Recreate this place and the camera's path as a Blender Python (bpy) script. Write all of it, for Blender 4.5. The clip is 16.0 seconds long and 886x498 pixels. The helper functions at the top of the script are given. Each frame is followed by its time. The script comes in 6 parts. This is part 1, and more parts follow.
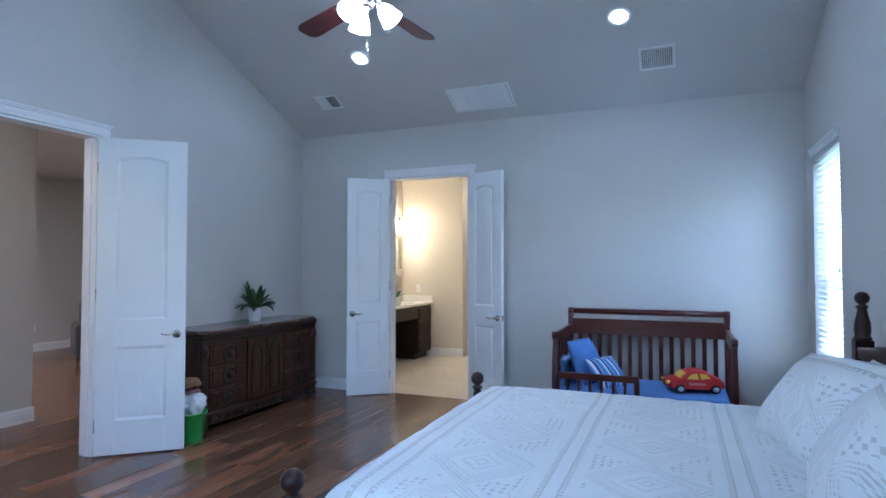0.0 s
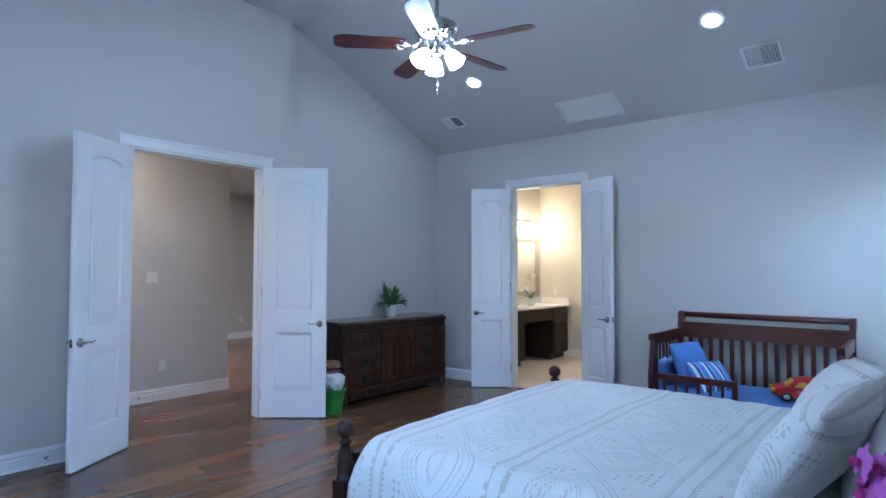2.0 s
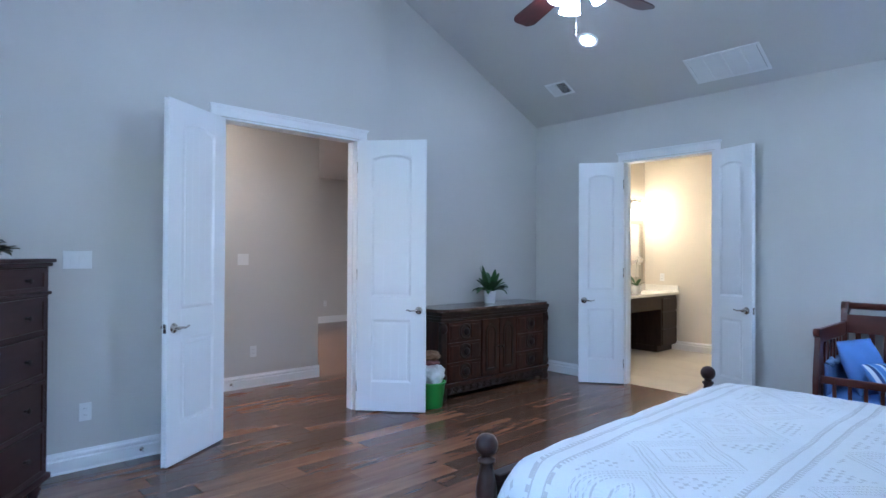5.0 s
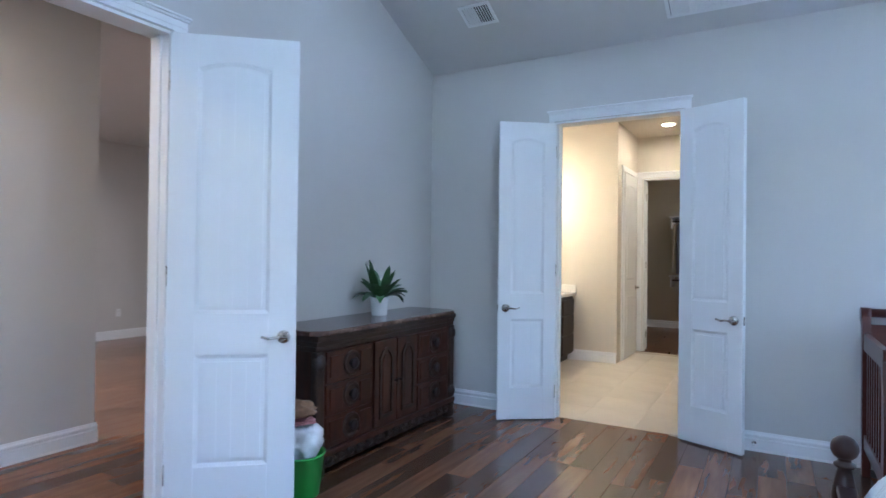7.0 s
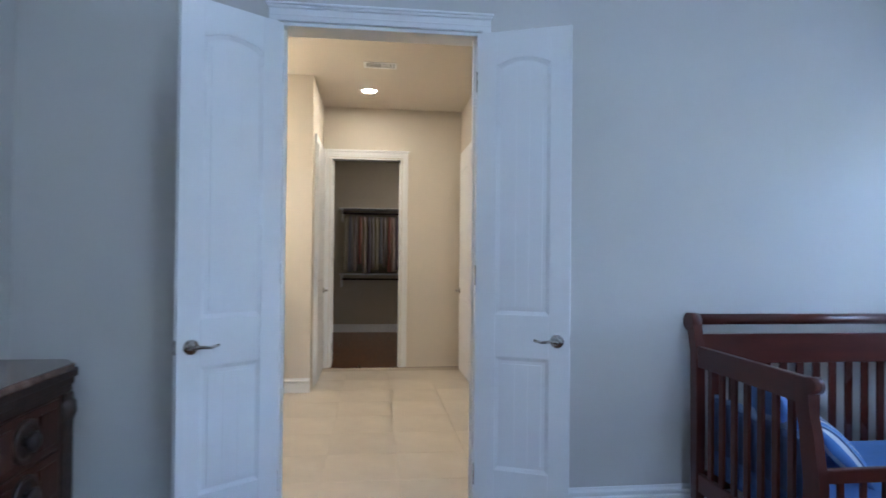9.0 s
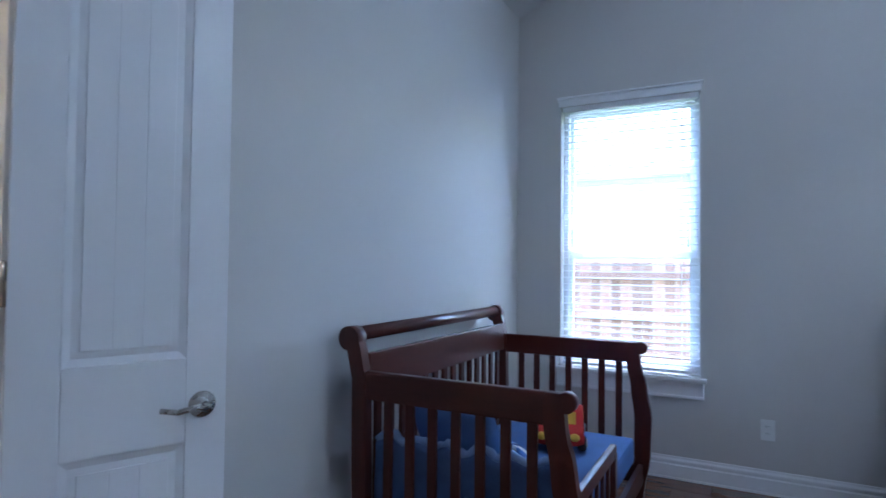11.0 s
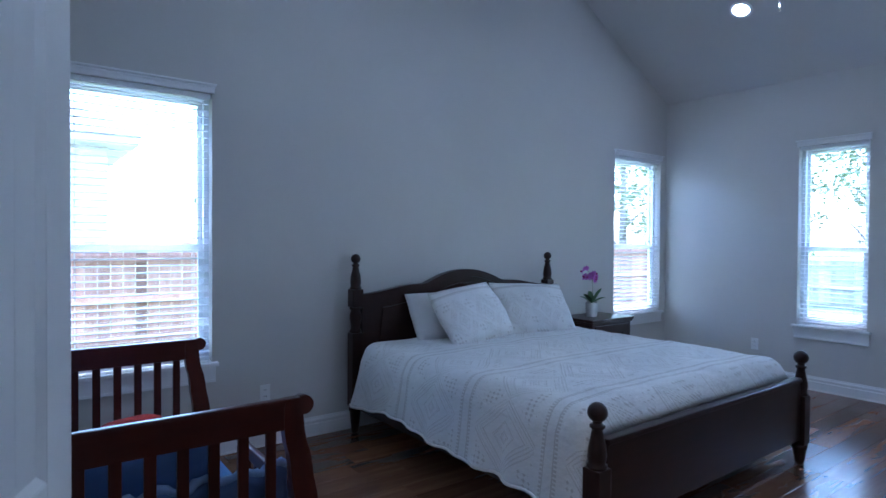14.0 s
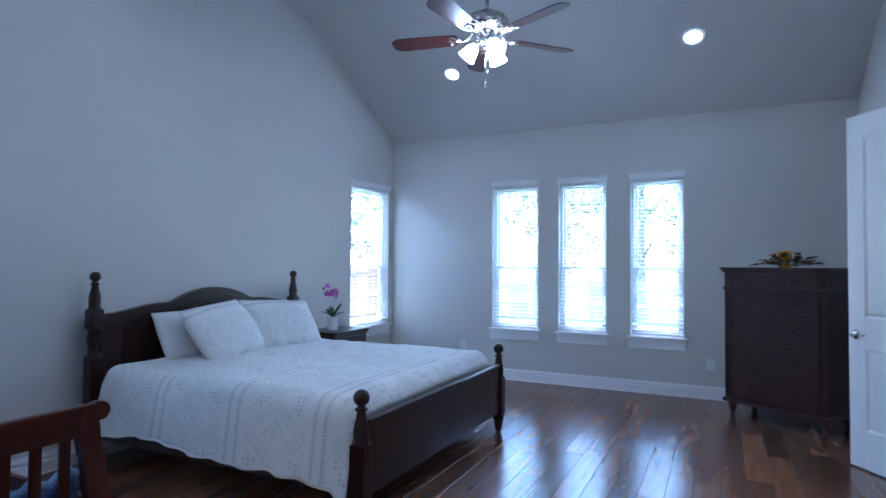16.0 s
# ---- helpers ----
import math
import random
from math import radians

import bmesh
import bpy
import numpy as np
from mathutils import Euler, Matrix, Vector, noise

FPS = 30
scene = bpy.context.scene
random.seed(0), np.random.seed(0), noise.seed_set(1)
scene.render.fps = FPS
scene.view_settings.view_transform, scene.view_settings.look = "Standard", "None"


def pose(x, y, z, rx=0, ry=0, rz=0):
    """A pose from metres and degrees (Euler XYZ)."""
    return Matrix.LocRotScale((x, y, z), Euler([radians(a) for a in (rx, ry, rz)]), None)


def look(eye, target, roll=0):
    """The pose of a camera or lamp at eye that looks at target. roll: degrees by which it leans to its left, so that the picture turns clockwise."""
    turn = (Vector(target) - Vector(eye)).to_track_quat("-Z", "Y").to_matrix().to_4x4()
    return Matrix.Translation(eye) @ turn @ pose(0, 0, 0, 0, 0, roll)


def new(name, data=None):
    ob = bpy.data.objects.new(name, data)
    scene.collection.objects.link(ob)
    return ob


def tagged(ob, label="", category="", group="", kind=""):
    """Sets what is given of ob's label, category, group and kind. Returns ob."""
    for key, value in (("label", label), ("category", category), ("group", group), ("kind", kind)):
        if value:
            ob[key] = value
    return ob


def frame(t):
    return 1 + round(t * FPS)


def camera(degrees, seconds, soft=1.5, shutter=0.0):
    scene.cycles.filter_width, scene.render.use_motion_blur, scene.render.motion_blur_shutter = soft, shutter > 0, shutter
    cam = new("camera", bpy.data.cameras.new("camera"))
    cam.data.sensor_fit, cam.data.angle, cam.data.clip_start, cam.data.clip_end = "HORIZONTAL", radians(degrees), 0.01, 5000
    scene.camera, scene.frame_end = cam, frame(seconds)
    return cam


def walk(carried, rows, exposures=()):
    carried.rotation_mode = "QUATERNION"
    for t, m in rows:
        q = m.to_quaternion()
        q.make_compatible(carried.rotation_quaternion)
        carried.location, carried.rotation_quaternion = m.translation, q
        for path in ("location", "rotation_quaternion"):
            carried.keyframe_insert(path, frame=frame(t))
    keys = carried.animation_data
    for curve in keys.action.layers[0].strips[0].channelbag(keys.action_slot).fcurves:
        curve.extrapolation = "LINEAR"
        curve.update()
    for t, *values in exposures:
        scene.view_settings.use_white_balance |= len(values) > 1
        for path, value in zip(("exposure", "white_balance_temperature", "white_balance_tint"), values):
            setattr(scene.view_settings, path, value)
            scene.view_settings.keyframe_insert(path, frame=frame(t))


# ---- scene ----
cam = camera(75.1, 16.0, shutter=0.25)
PATH = [
    (0, (0.604, 0.1, 1.455), (-0.157, 1.949, 1.515), 0.0),
    (0.5, (0.966, 0.146, 1.398), (0.004, 1.899, 1.469), -0.0),
    (1, (1.271, 0.121, 1.418), (0.162, 1.784, 1.49), 0.1),
    (1.5, (1.421, 0.038, 1.45), (0.235, 1.647, 1.517), 0.1),
    (2, (1.472, -0.021, 1.455), (0.188, 1.507, 1.525), 0.1),
    (2.5, (1.532, -0.020, 1.456), (0.160, 1.420, 1.524), 0.2),
    (3, (1.544, -0.017, 1.454), (0.118, 1.363, 1.514), 0.2),
    (3.5, (1.538, -0.013, 1.443), (0.067, 1.320, 1.473), 0.3),
    (4, (1.405, -0.037, 1.461), (-0.11, 1.268, 1.478), 0.2),
    (6.5, (-0.458, 1.027, 1.335), (-1.636, 2.643, 1.356), 0.6),
    (7, (-0.905, 1.368, 1.358), (-1.902, 3.102, 1.375), 0.7),
    (7.5, (-1.239, 1.767, 1.332), (-1.961, 3.632, 1.356), 0.7),
    (8, (-1.56, 2.181, 1.336), (-2.078, 4.113, 1.36), 0.5),
    (10.5, (-2.259, 4.325, 1.296), (-0.73, 5.613, 1.341), 0.9),
    (11, (-2.165, 4.574, 1.281), (-0.399, 5.51, 1.338), 0.6),
    (11.5, (-2.175, 4.791, 1.29), (-0.233, 5.267, 1.34), 0.5),
    (12, (-2.263, 5.017, 1.324), (-0.263, 4.997, 1.373), 0.3),
    (12.5, (-2.286, 5.2, 1.368), (-0.326, 4.801, 1.403), 0.3),
    (13, (-2.228, 5.433, 1.367), (-0.389, 4.647, 1.387), 0.3),
    (13.5, (-2.203, 5.651, 1.37), (-0.5, 4.602, 1.346), 0.3),
    (14, (-2.265, 5.862, 1.427), (-0.661, 4.668, 1.395), 0.41),
    (14.5, (-2.370, 6.046, 1.434), (-0.890, 4.702, 1.419), 0.50),
    (15, (-2.405, 6.183, 1.420), (-1.128, 4.644, 1.435), 0.49),
    (15.5, (-2.405, 6.255, 1.395), (-1.326, 4.571, 1.440), 0.43),
    (16, (-2.375, 6.375, 1.376), (-1.501, 4.577, 1.435), 0.45),
]
# the picture darkens where the windows come into view
EXPOSURES = [(0.0, 2.68, 4750, 11), (4.2, 2.88, 4750, 11), (7.0, 3.06, 4800, 11), (8.2, 2.94, 4800, 11), (10.4, 2.45, 4860, 13), (12.5, 2.26, 4720, 13), (14.5, 1.98, 4680, 13), (15.5, 2.19, 4680, 13), (16.0, 2.48, 4650, 12)]
walk(cam, [(t, look(eye, target, roll)) for t, eye, target, roll in PATH], EXPOSURES)

# ---------------------------------------------------------------- light
world = bpy.data.worlds.new("overcast_sky")
scene.world = world
world.use_nodes = True
wn = world.node_tree.nodes
sky = wn.new("ShaderNodeTexSky")
sky.sky_type = "NISHITA"
sky.sun_disc = False
sky.sun_elevation = radians(75)
sky.sun_rotation = radians(125)
sky.air_density = 1.3
sky.dust_density = 2.5
world.node_tree.links.new(sky.outputs["Color"], wn["Background"].inputs["Color"])
wn["Background"].inputs["Strength"].default_value = 0.58

sun_data = bpy.data.lights.new("sun", "SUN")
sun_data.energy = 4.0
sun_data.angle = radians(20)
sun_data.color = (1.0, 0.97, 0.93)
sun = new("sun", sun_data)
sun.matrix_world = look((8.8, -6.2, 40), (0, 0, 0))

LAMP_COOL = 26.0
LAMP_FAN = 17.0
LAMP_WARM = 7.8
LAMP_HALL = 80.0

# ---------------------------------------------------------------- mesh helpers


def quad_box(bm, x0, y0, z0, x1, y1, z1, bevel=0.0, m=None):
    vs = [bm.verts.new((x, y, z)) for z in (z0, z1) for y in (y0, y1) for x in (x0, x1)]
    fs = [bm.faces.new([vs[i] for i in f]) for f in
          ((0, 2, 3, 1), (4, 5, 7, 6), (0, 1, 5, 4), (2, 6, 7, 3), (0, 4, 6, 2), (1, 3, 7, 5))]
    if m is not None:
        for v in vs:
            v.co = m @ v.co
    if bevel:
        es = list({e for f in fs for e in f.edges})
        bmesh.ops.bevel(bm, geom=es, offset=bevel, segments=2, profile=0.6, affect="EDGES", clamp_overlap=True)


def lathe(bm, profile, cx=0.0, cy=0.0, n=24, m=None):
    """Turns a profile of (radius, height) round an upright axis."""
    rings = []
    made = []
    for r, z in profile:
        if r < 1e-5:
            v = bm.verts.new((cx, cy, z))
            rings.append([v])
            made.append(v)
        else:
            ring = [bm.verts.new((cx + r * math.cos(2 * math.pi * i / n), cy + r * math.sin(2 * math.pi * i / n), z)) for i in range(n)]
            rings.append(ring)
            made += ring
    for a, b in zip(rings, rings[1:]):
        if len(a) == 1 and len(b) == 1:
            continue
        for i in range(n):
            j = (i + 1) % n
            if len(a) == 1:
                f = bm.faces.new((a[0], b[j], b[i]))
            elif len(b) == 1:
                f = bm.faces.new((a[i], a[j], b[0]))
            else:
                f = bm.faces.new((a[i], a[j], b[j], b[i]))
            f.smooth = True
    for ring, flip in ((rings[0], True), (rings[-1], False)):
        if len(ring) > 1:
            bm.faces.new(ring[::-1] if flip else ring)
    if m is not None:
        for v in made:
            v.co = m @ v.co


def tube(bm, pts, radius, n=8, taper=1.0):
    """A round bar along a line of points."""
    pts = [Vector(p) for p in pts]
    rings = []
    up = Vector((0, 0, 1))
    for k, p in enumerate(pts):
        d = (pts[min(k + 1, len(pts) - 1)] - pts[max(k - 1, 0)]).normalized()
        a = d.cross(up)
        if a.length < 0.05:
            a = d.cross(Vector((1, 0, 0)))
        a.normalize()
        b = d.cross(a).normalized()
        r = radius * (1 + (taper - 1) * k / max(1, len(pts) - 1))
        rings.append([bm.verts.new(p + r * (a * math.cos(2 * math.pi * i / n) + b * math.sin(2 * math.pi * i / n))) for i in range(n)])
    for s, t in zip(rings, rings[1:]):
        for i in range(n):
            f = bm.faces.new((s[i], s[(i + 1) % n], t[(i + 1) % n], t[i]))
            f.smooth = True
    bm.faces.new(rings[0][::-1])
    bm.faces.new(rings[-1])


def prism(bm, outline, axis, a, b, bevel=0.0, m=None):
    """Pushes a 2D outline along an axis from a to b. axis 'x': outline is (y, z); 'y': (x, z); 'z': (x, y)."""
    def at(p, w):
        return {"x": (w, p[0], p[1]), "y": (p[0], w, p[1]), "z": (p[0], p[1], w)}[axis]
    lo = [bm.verts.new(at(p, a)) for p in outline]
    hi = [bm.verts.new(at(p, b)) for p in outline]
    n = len(outline)
    fs = [bm.faces.new(lo[::-1]), bm.faces.new(hi)]
    for i in range(n):
        fs.append(bm.faces.new((lo[i], lo[(i + 1) % n], hi[(i + 1) % n], hi[i])))
    if m is not None:
        for v in lo + hi:
            v.co = m @ v.co
    if bevel:
        es = list({e for f in fs for e in f.edges})
        bmesh.ops.bevel(bm, geom=es, offset=bevel, segments=2, profile=0.6, affect="EDGES", clamp_overlap=True)


def ring_prism(bm, outer, inner, axis, a, b):
    """A flat frame between two outlines of the same number of points."""
    def at(p, w):
        return {"x": (w, p[0], p[1]), "y": (p[0], w, p[1]), "z": (p[0], p[1], w)}[axis]
    n = len(outer)
    o0, o1 = [bm.verts.new(at(p, a)) for p in outer], [bm.verts.new(at(p, b)) for p in outer]
    i0, i1 = [bm.verts.new(at(p, a)) for p in inner], [bm.verts.new(at(p, b)) for p in inner]
    for k in range(n):
        j = (k + 1) % n
        for q in ((o0[k], o0[j], i0[j], i0[k]), (o1[k], i1[k], i1[j], o1[j]), (o0[k], o1[k], o1[j], o0[j]), (i0[k], i0[j], i1[j], i1[k])):
            bm.faces.new(q)


def finish(bm, name):
    bmesh.ops.recalc_face_normals(bm, faces=bm.faces)
    me = bpy.data.meshes.new(name)
    bm.to_mesh(me)
    bm.free()
    return me


def part(name, bm, material, parent=None, label="", at=None):
    """Links a bmesh as one mesh object, under a thing or a part."""
    me = finish(bm, name)
    me.materials.append(material)
    ob = new(name, me)
    if parent is not None:
        ob.parent = parent
    if at is not None:
        ob.matrix_basis = at
    if label:
        ob["label"] = label
    return ob


def again(ob, parent, at):
    """Another object on the same mesh."""
    o = new(ob.name.split(".")[0], ob.data)
    o.parent = parent
    o.matrix_basis = at
    return o


def thing(name, m, label, category, group="", kind=""):
    ob = new(name)
    ob.empty_display_size = 0.1
    ob.matrix_basis = m
    return tagged(ob, label, category, group, kind)


def solid(name, bm, material, label, category, kind="", group="", at=None):
    """A thing of one mesh."""
    return tagged(part(name, bm, material, at=at), label, category, group, kind)


def one(*args, **kw):
    bm = bmesh.new()
    quad_box(bm, *args, **kw)
    return bm


# ---------------------------------------------------------------- materials


class Nodes:
    """Short hand for node trees."""

    def __init__(self, name):
        self.mat = bpy.data.materials.new(name)
        self.mat.use_nodes = True
        self.tree = self.mat.node_tree
        self.bsdf = self.tree.nodes["Principled BSDF"]

    def put(self, kind, **kw):
        n = self.tree.nodes.new(kind)
        for k, v in kw.items():
            if isinstance(v, bpy.types.NodeSocket):
                self.tree.links.new(v, n.inputs[k.replace("_", " ")])
            else:
                n.inputs[k.replace("_", " ")].default_value = v
        return n

    def link(self, a, b):
        self.tree.links.new(a, b)

    def math(self, op, a, b=0.0, c=0.0):
        n = self.tree.nodes.new("ShaderNodeMath")
        n.operation = op
        for i, v in enumerate((a, b, c)):
            if isinstance(v, bpy.types.NodeSocket):
                self.tree.links.new(v, n.inputs[i])
            else:
                n.inputs[i].default_value = v
        return n.outputs[0]

    def coords(self, scale=(1, 1, 1), rot=(0, 0, 0)):
        c = self.tree.nodes.new("ShaderNodeTexCoord")
        m = self.tree.nodes.new("ShaderNodeMapping")
        m.inputs["Scale"].default_value = scale
        m.inputs["Rotation"].default_value = rot
        self.link(c.outputs["Object"], m.inputs["Vector"])
        return m.outputs["Vector"]

    def noise(self, scale, detail=4.0, rough=0.55, vec=None):
        n = self.put("ShaderNodeTexNoise", Scale=scale, Detail=detail, Roughness=rough)
        self.link(vec if vec is not None else self.coords(), n.inputs["Vector"])
        return n.outputs["Fac"]

    def ramp(self, fac, stops):
        r = self.tree.nodes.new("ShaderNodeValToRGB")
        e = r.color_ramp.elements
        while len(e) < len(stops):
            e.new(0.5)
        for k, (p, c) in zip(e, stops):
            k.position = p
            k.color = (*c, 1)
        self.link(fac, r.inputs["Fac"])
        return r.outputs["Color"]

    def mix(self, fac, a, b, how="MIX"):
        n = self.tree.nodes.new("ShaderNodeMix")
        n.data_type = "RGBA"
        n.blend_type = how
        for s, v in ((n.inputs[0], fac), (n.inputs[6], a), (n.inputs[7], b)):
            if isinstance(v, bpy.types.NodeSocket):
                self.link(v, s)
            elif isinstance(v, tuple):
                s.default_value = (*v, 1)
            else:
                s.default_value = v
        return n.outputs[2]

    def bump(self, height, strength, distance=0.01):
        b = self.tree.nodes.new("ShaderNodeBump")
        b.inputs["Strength"].default_value = strength
        b.inputs["Distance"].default_value = distance
        self.link(height, b.inputs["Height"])
        self.link(b.outputs["Normal"], self.bsdf.inputs["Normal"])

    def base(self, colour):
        if isinstance(colour, tuple):
            self.bsdf.inputs["Base Color"].default_value = (*colour, 1)
        else:
            self.link(colour, self.bsdf.inputs["Base Color"])

    def gloss(self, rough, metal=0.0, spec=None):
        if isinstance(rough, bpy.types.NodeSocket):
            self.link(rough, self.bsdf.inputs["Roughness"])
        else:
            self.bsdf.inputs["Roughness"].default_value = rough
        self.bsdf.inputs["Metallic"].default_value = metal
        if spec is not None:
            self.bsdf.inputs["Specular IOR Level"].default_value = spec


def plain(name, colour, rough=0.5, vary=0.12, scale=6.0, fine=90.0, bump=0.1, metal=0.0, dist=0.003):
    """Paint, plaster, cloth or plastic with a cloudy and a fine variation."""
    k = Nodes(name)
    big = k.noise(scale, 3.0)
    small = k.noise(fine, 4.0, 0.65)
    lo = tuple(c * (1 - vary) for c in colour)
    hi = tuple(min(1.0, c * (1 + vary * 0.7)) for c in colour)
    col = k.ramp(k.math("ADD", k.math("MULTIPLY", big, 0.65), k.math("MULTIPLY", small, 0.35)), [(0.3, lo), (0.7, hi)])
    k.base(col)
    k.gloss(k.math("ADD", rough - 0.05, k.math("MULTIPLY", big, 0.1)), metal)
    if bump:
        k.bump(small, bump, dist)
    return k.mat


def wood(name, dark, light, rough=0.3, axis=(1, 1, 1), grain=14.0, bump=0.12, coat=0.0, pieces=False, spec=0.35):
    """Stained wood; axis shrinks the grain's length along one direction."""
    k = Nodes(name)
    v = k.coords(axis)
    if pieces:
        info = k.tree.nodes.new("ShaderNodeNewGeometry" if pieces == "joined" else "ShaderNodeObjectInfo")
        pick = info.outputs["Random Per Island" if pieces == "joined" else "Random"]
        shift = k.tree.nodes.new("ShaderNodeVectorMath")
        shift.operation = "ADD"
        k.link(v, shift.inputs[0])
        comb = k.tree.nodes.new("ShaderNodeCombineXYZ")
        for s in ("X", "Y", "Z"):
            k.link(k.math("MULTIPLY", pick, 37.0), comb.inputs[s])
        k.link(comb.outputs["Vector"], shift.inputs[1])
        v = shift.outputs["Vector"]
    g = k.noise(grain, 4.0, 0.55, v)
    f = k.noise(grain * 5.5, 2.0, 0.5, v)
    cloud = k.noise(2.2, 2.0, 0.5, v)
    s = k.math("ADD", k.math("MULTIPLY", g, 0.6), k.math("ADD", k.math("MULTIPLY", f, 0.08), k.math("MULTIPLY", cloud, 0.32)))
    col = k.ramp(s, [(0.34, dark), (0.52, tuple((a + b) / 2 for a, b in zip(dark, light))), (0.68, light)])
    if pieces:
        tone = k.ramp(pick, [(0.0, (0.5, 0.48, 0.46)), (0.3, (0.86, 0.84, 0.81)), (0.7, (1.06, 1.05, 1.04)), (1.0, (1.45, 1.38, 1.26))])
        col = k.mix(1.0, col, tone, "MULTIPLY")
    k.base(col)
    k.gloss(k.math("ADD", rough, k.math("MULTIPLY", cloud, 0.12)), 0.0, spec)
    k.bsdf.inputs["Coat Weight"].default_value = coat
    k.bsdf.inputs["Coat Roughness"].default_value = 0.32
    if bump >= 0.1:
        k.bump(k.noise(grain * 1.5, 2.0, 0.4, v), bump, 0.0012)
    return k.mat


def glowing(name, colour, strength):
    k = Nodes(name)
    k.base((0.9, 0.9, 0.9))
    k.bsdf.inputs["Emission Color"].default_value = (*colour, 1)
    k.bsdf.inputs["Emission Strength"].default_value = strength
    return k.mat


def pane_glass(name, tint=(1, 1, 1), rough=0.0):
    k = Nodes(name)
    out = k.tree.nodes["Material Output"]
    k.tree.nodes.remove(k.bsdf)
    tr = k.put("ShaderNodeBsdfTransparent")
    tr.inputs["Color"].default_value = (*tint, 1)
    gl = k.put("ShaderNodeBsdfGlossy", Roughness=rough)
    mx = k.tree.nodes.new("ShaderNodeMixShader")
    mx.inputs[0].default_value = 0.06
    k.link(tr.outputs[0], mx.inputs[1])
    k.link(gl.outputs[0], mx.inputs[2])
    k.link(mx.outputs[0], out.inputs["Surface"])
    return k.mat


M_WALL = plain("greige_wall_paint", (0.58, 0.56, 0.53), 0.75, 0.035, 1.3, 160.0, 0.25, dist=0.0015)
M_CEIL = plain("ceiling_paint", (0.57, 0.555, 0.53), 0.8, 0.03, 1.1, 120.0, 0.3, dist=0.0015)
M_BATHWALL = plain("cream_wall_paint", (0.62, 0.56, 0.47), 0.7, 0.03, 1.3, 160.0, 0.2, dist=0.0015)
M_CLOSETWALL = plain("closet_wall_paint", (0.5, 0.45, 0.37), 0.75, 0.03, 1.3, 160.0, 0.2, dist=0.0015)
M_TRIM = plain("white_trim_paint", (0.8, 0.8, 0.8), 0.4, 0.015, 1.2, 60.0, 0.015)
M_VINYL = plain("white_vinyl", (0.78, 0.79, 0.8), 0.4, 0.03, 4.0, 60.0, 0.03)
M_SLAT = plain("white_blind_slat", (0.78, 0.79, 0.8), 0.45, 0.04, 3.0, 40.0, 0.05)
M_PLASTIC = plain("white_plastic", (0.75, 0.75, 0.74), 0.35, 0.03, 10.0, 80.0, 0.02)
M_SLOT = plain("dark_slot", (0.03, 0.03, 0.03), 0.6, 0.1)
M_NICKEL = plain("satin_nickel", (0.46, 0.44, 0.41), 0.27, 0.08, 30.0, 200.0, 0.03, metal=1.0)
M_BRONZE = plain("dark_bronze", (0.028, 0.022, 0.02), 0.42, 0.15, 30.0, 150.0, 0.05, metal=0.5)
M_GLASS = pane_glass("window_glass")
M_SHOWER = pane_glass("shower_glass", (0.86, 0.95, 0.92))
M_PLANK = wood("walnut_floor_plank", (0.115, 0.054, 0.031), (0.215, 0.11, 0.061), 0.17, (7.0, 0.75, 4.0), 2.6, 0.025, 0.0, True, 0.75)
M_HALLPLANK = wood("walnut_hall_plank", (0.115, 0.054, 0.031), (0.215, 0.11, 0.061), 0.17, (7.0, 0.75, 4.0), 2.6, 0.025, 0.0, "joined", 0.75)
M_HALLFLOOR = wood("walnut_hall_floor", (0.035, 0.015, 0.007), (0.19, 0.085, 0.038), 0.24, (7.0, 0.75, 4.0), 3.2, 0.25, 0.2)
M_GAP = plain("floor_gap", (0.012, 0.008, 0.006), 0.7, 0.2)
M_ESPRESSO = wood("espresso_bed_wood", (0.015, 0.0058, 0.0043), (0.032, 0.012, 0.0085), 0.26, (3.0, 3.0, 0.5), 9.0, 0.04, 0.08)
M_ESPRESSO_H = wood("espresso_panel_wood", (0.015, 0.0058, 0.0043), (0.032, 0.012, 0.0085), 0.26, (3.0, 0.5, 3.0), 9.0, 0.04, 0.08)
M_CHERRY = wood("cherry_crib_wood", (0.042, 0.0085, 0.0055), (0.085, 0.017, 0.01), 0.24, (2.0, 2.0, 0.4), 7.0, 0.02, 0.12)
M_CHERRY_H = wood("cherry_rail_wood", (0.042, 0.0085, 0.0055), (0.085, 0.017, 0.01), 0.24, (0.4, 2.0, 2.0), 7.0, 0.02, 0.12)
M_CHERRY_Y = wood("cherry_end_wood", (0.042, 0.0085, 0.0055), (0.085, 0.017, 0.01), 0.24, (2.0, 0.4, 2.0), 7.0, 0.02, 0.12)
M_CHEST = wood("dark_chest_wood", (0.03, 0.0135, 0.013), (0.062, 0.029, 0.027), 0.26, (0.5, 3.0, 3.0), 9.0, 0.08, 0.1)
M_DRESSER = wood("carved_dresser_wood", (0.015, 0.0048, 0.0028), (0.075, 0.024, 0.012), 0.26, (3.0, 3.0, 0.6), 8.0, 0.12, 0.08)
M_CARVE = wood("carved_dark_wood", (0.009, 0.005, 0.003), (0.05, 0.026, 0.016), 0.34, (3.0, 3.0, 3.0), 14.0, 0.3, 0.1)
M_VANITY = wood("vanity_wood", (0.014, 0.008, 0.006), (0.045, 0.026, 0.02), 0.35, (3.0, 3.0, 0.6), 8.0, 0.06)
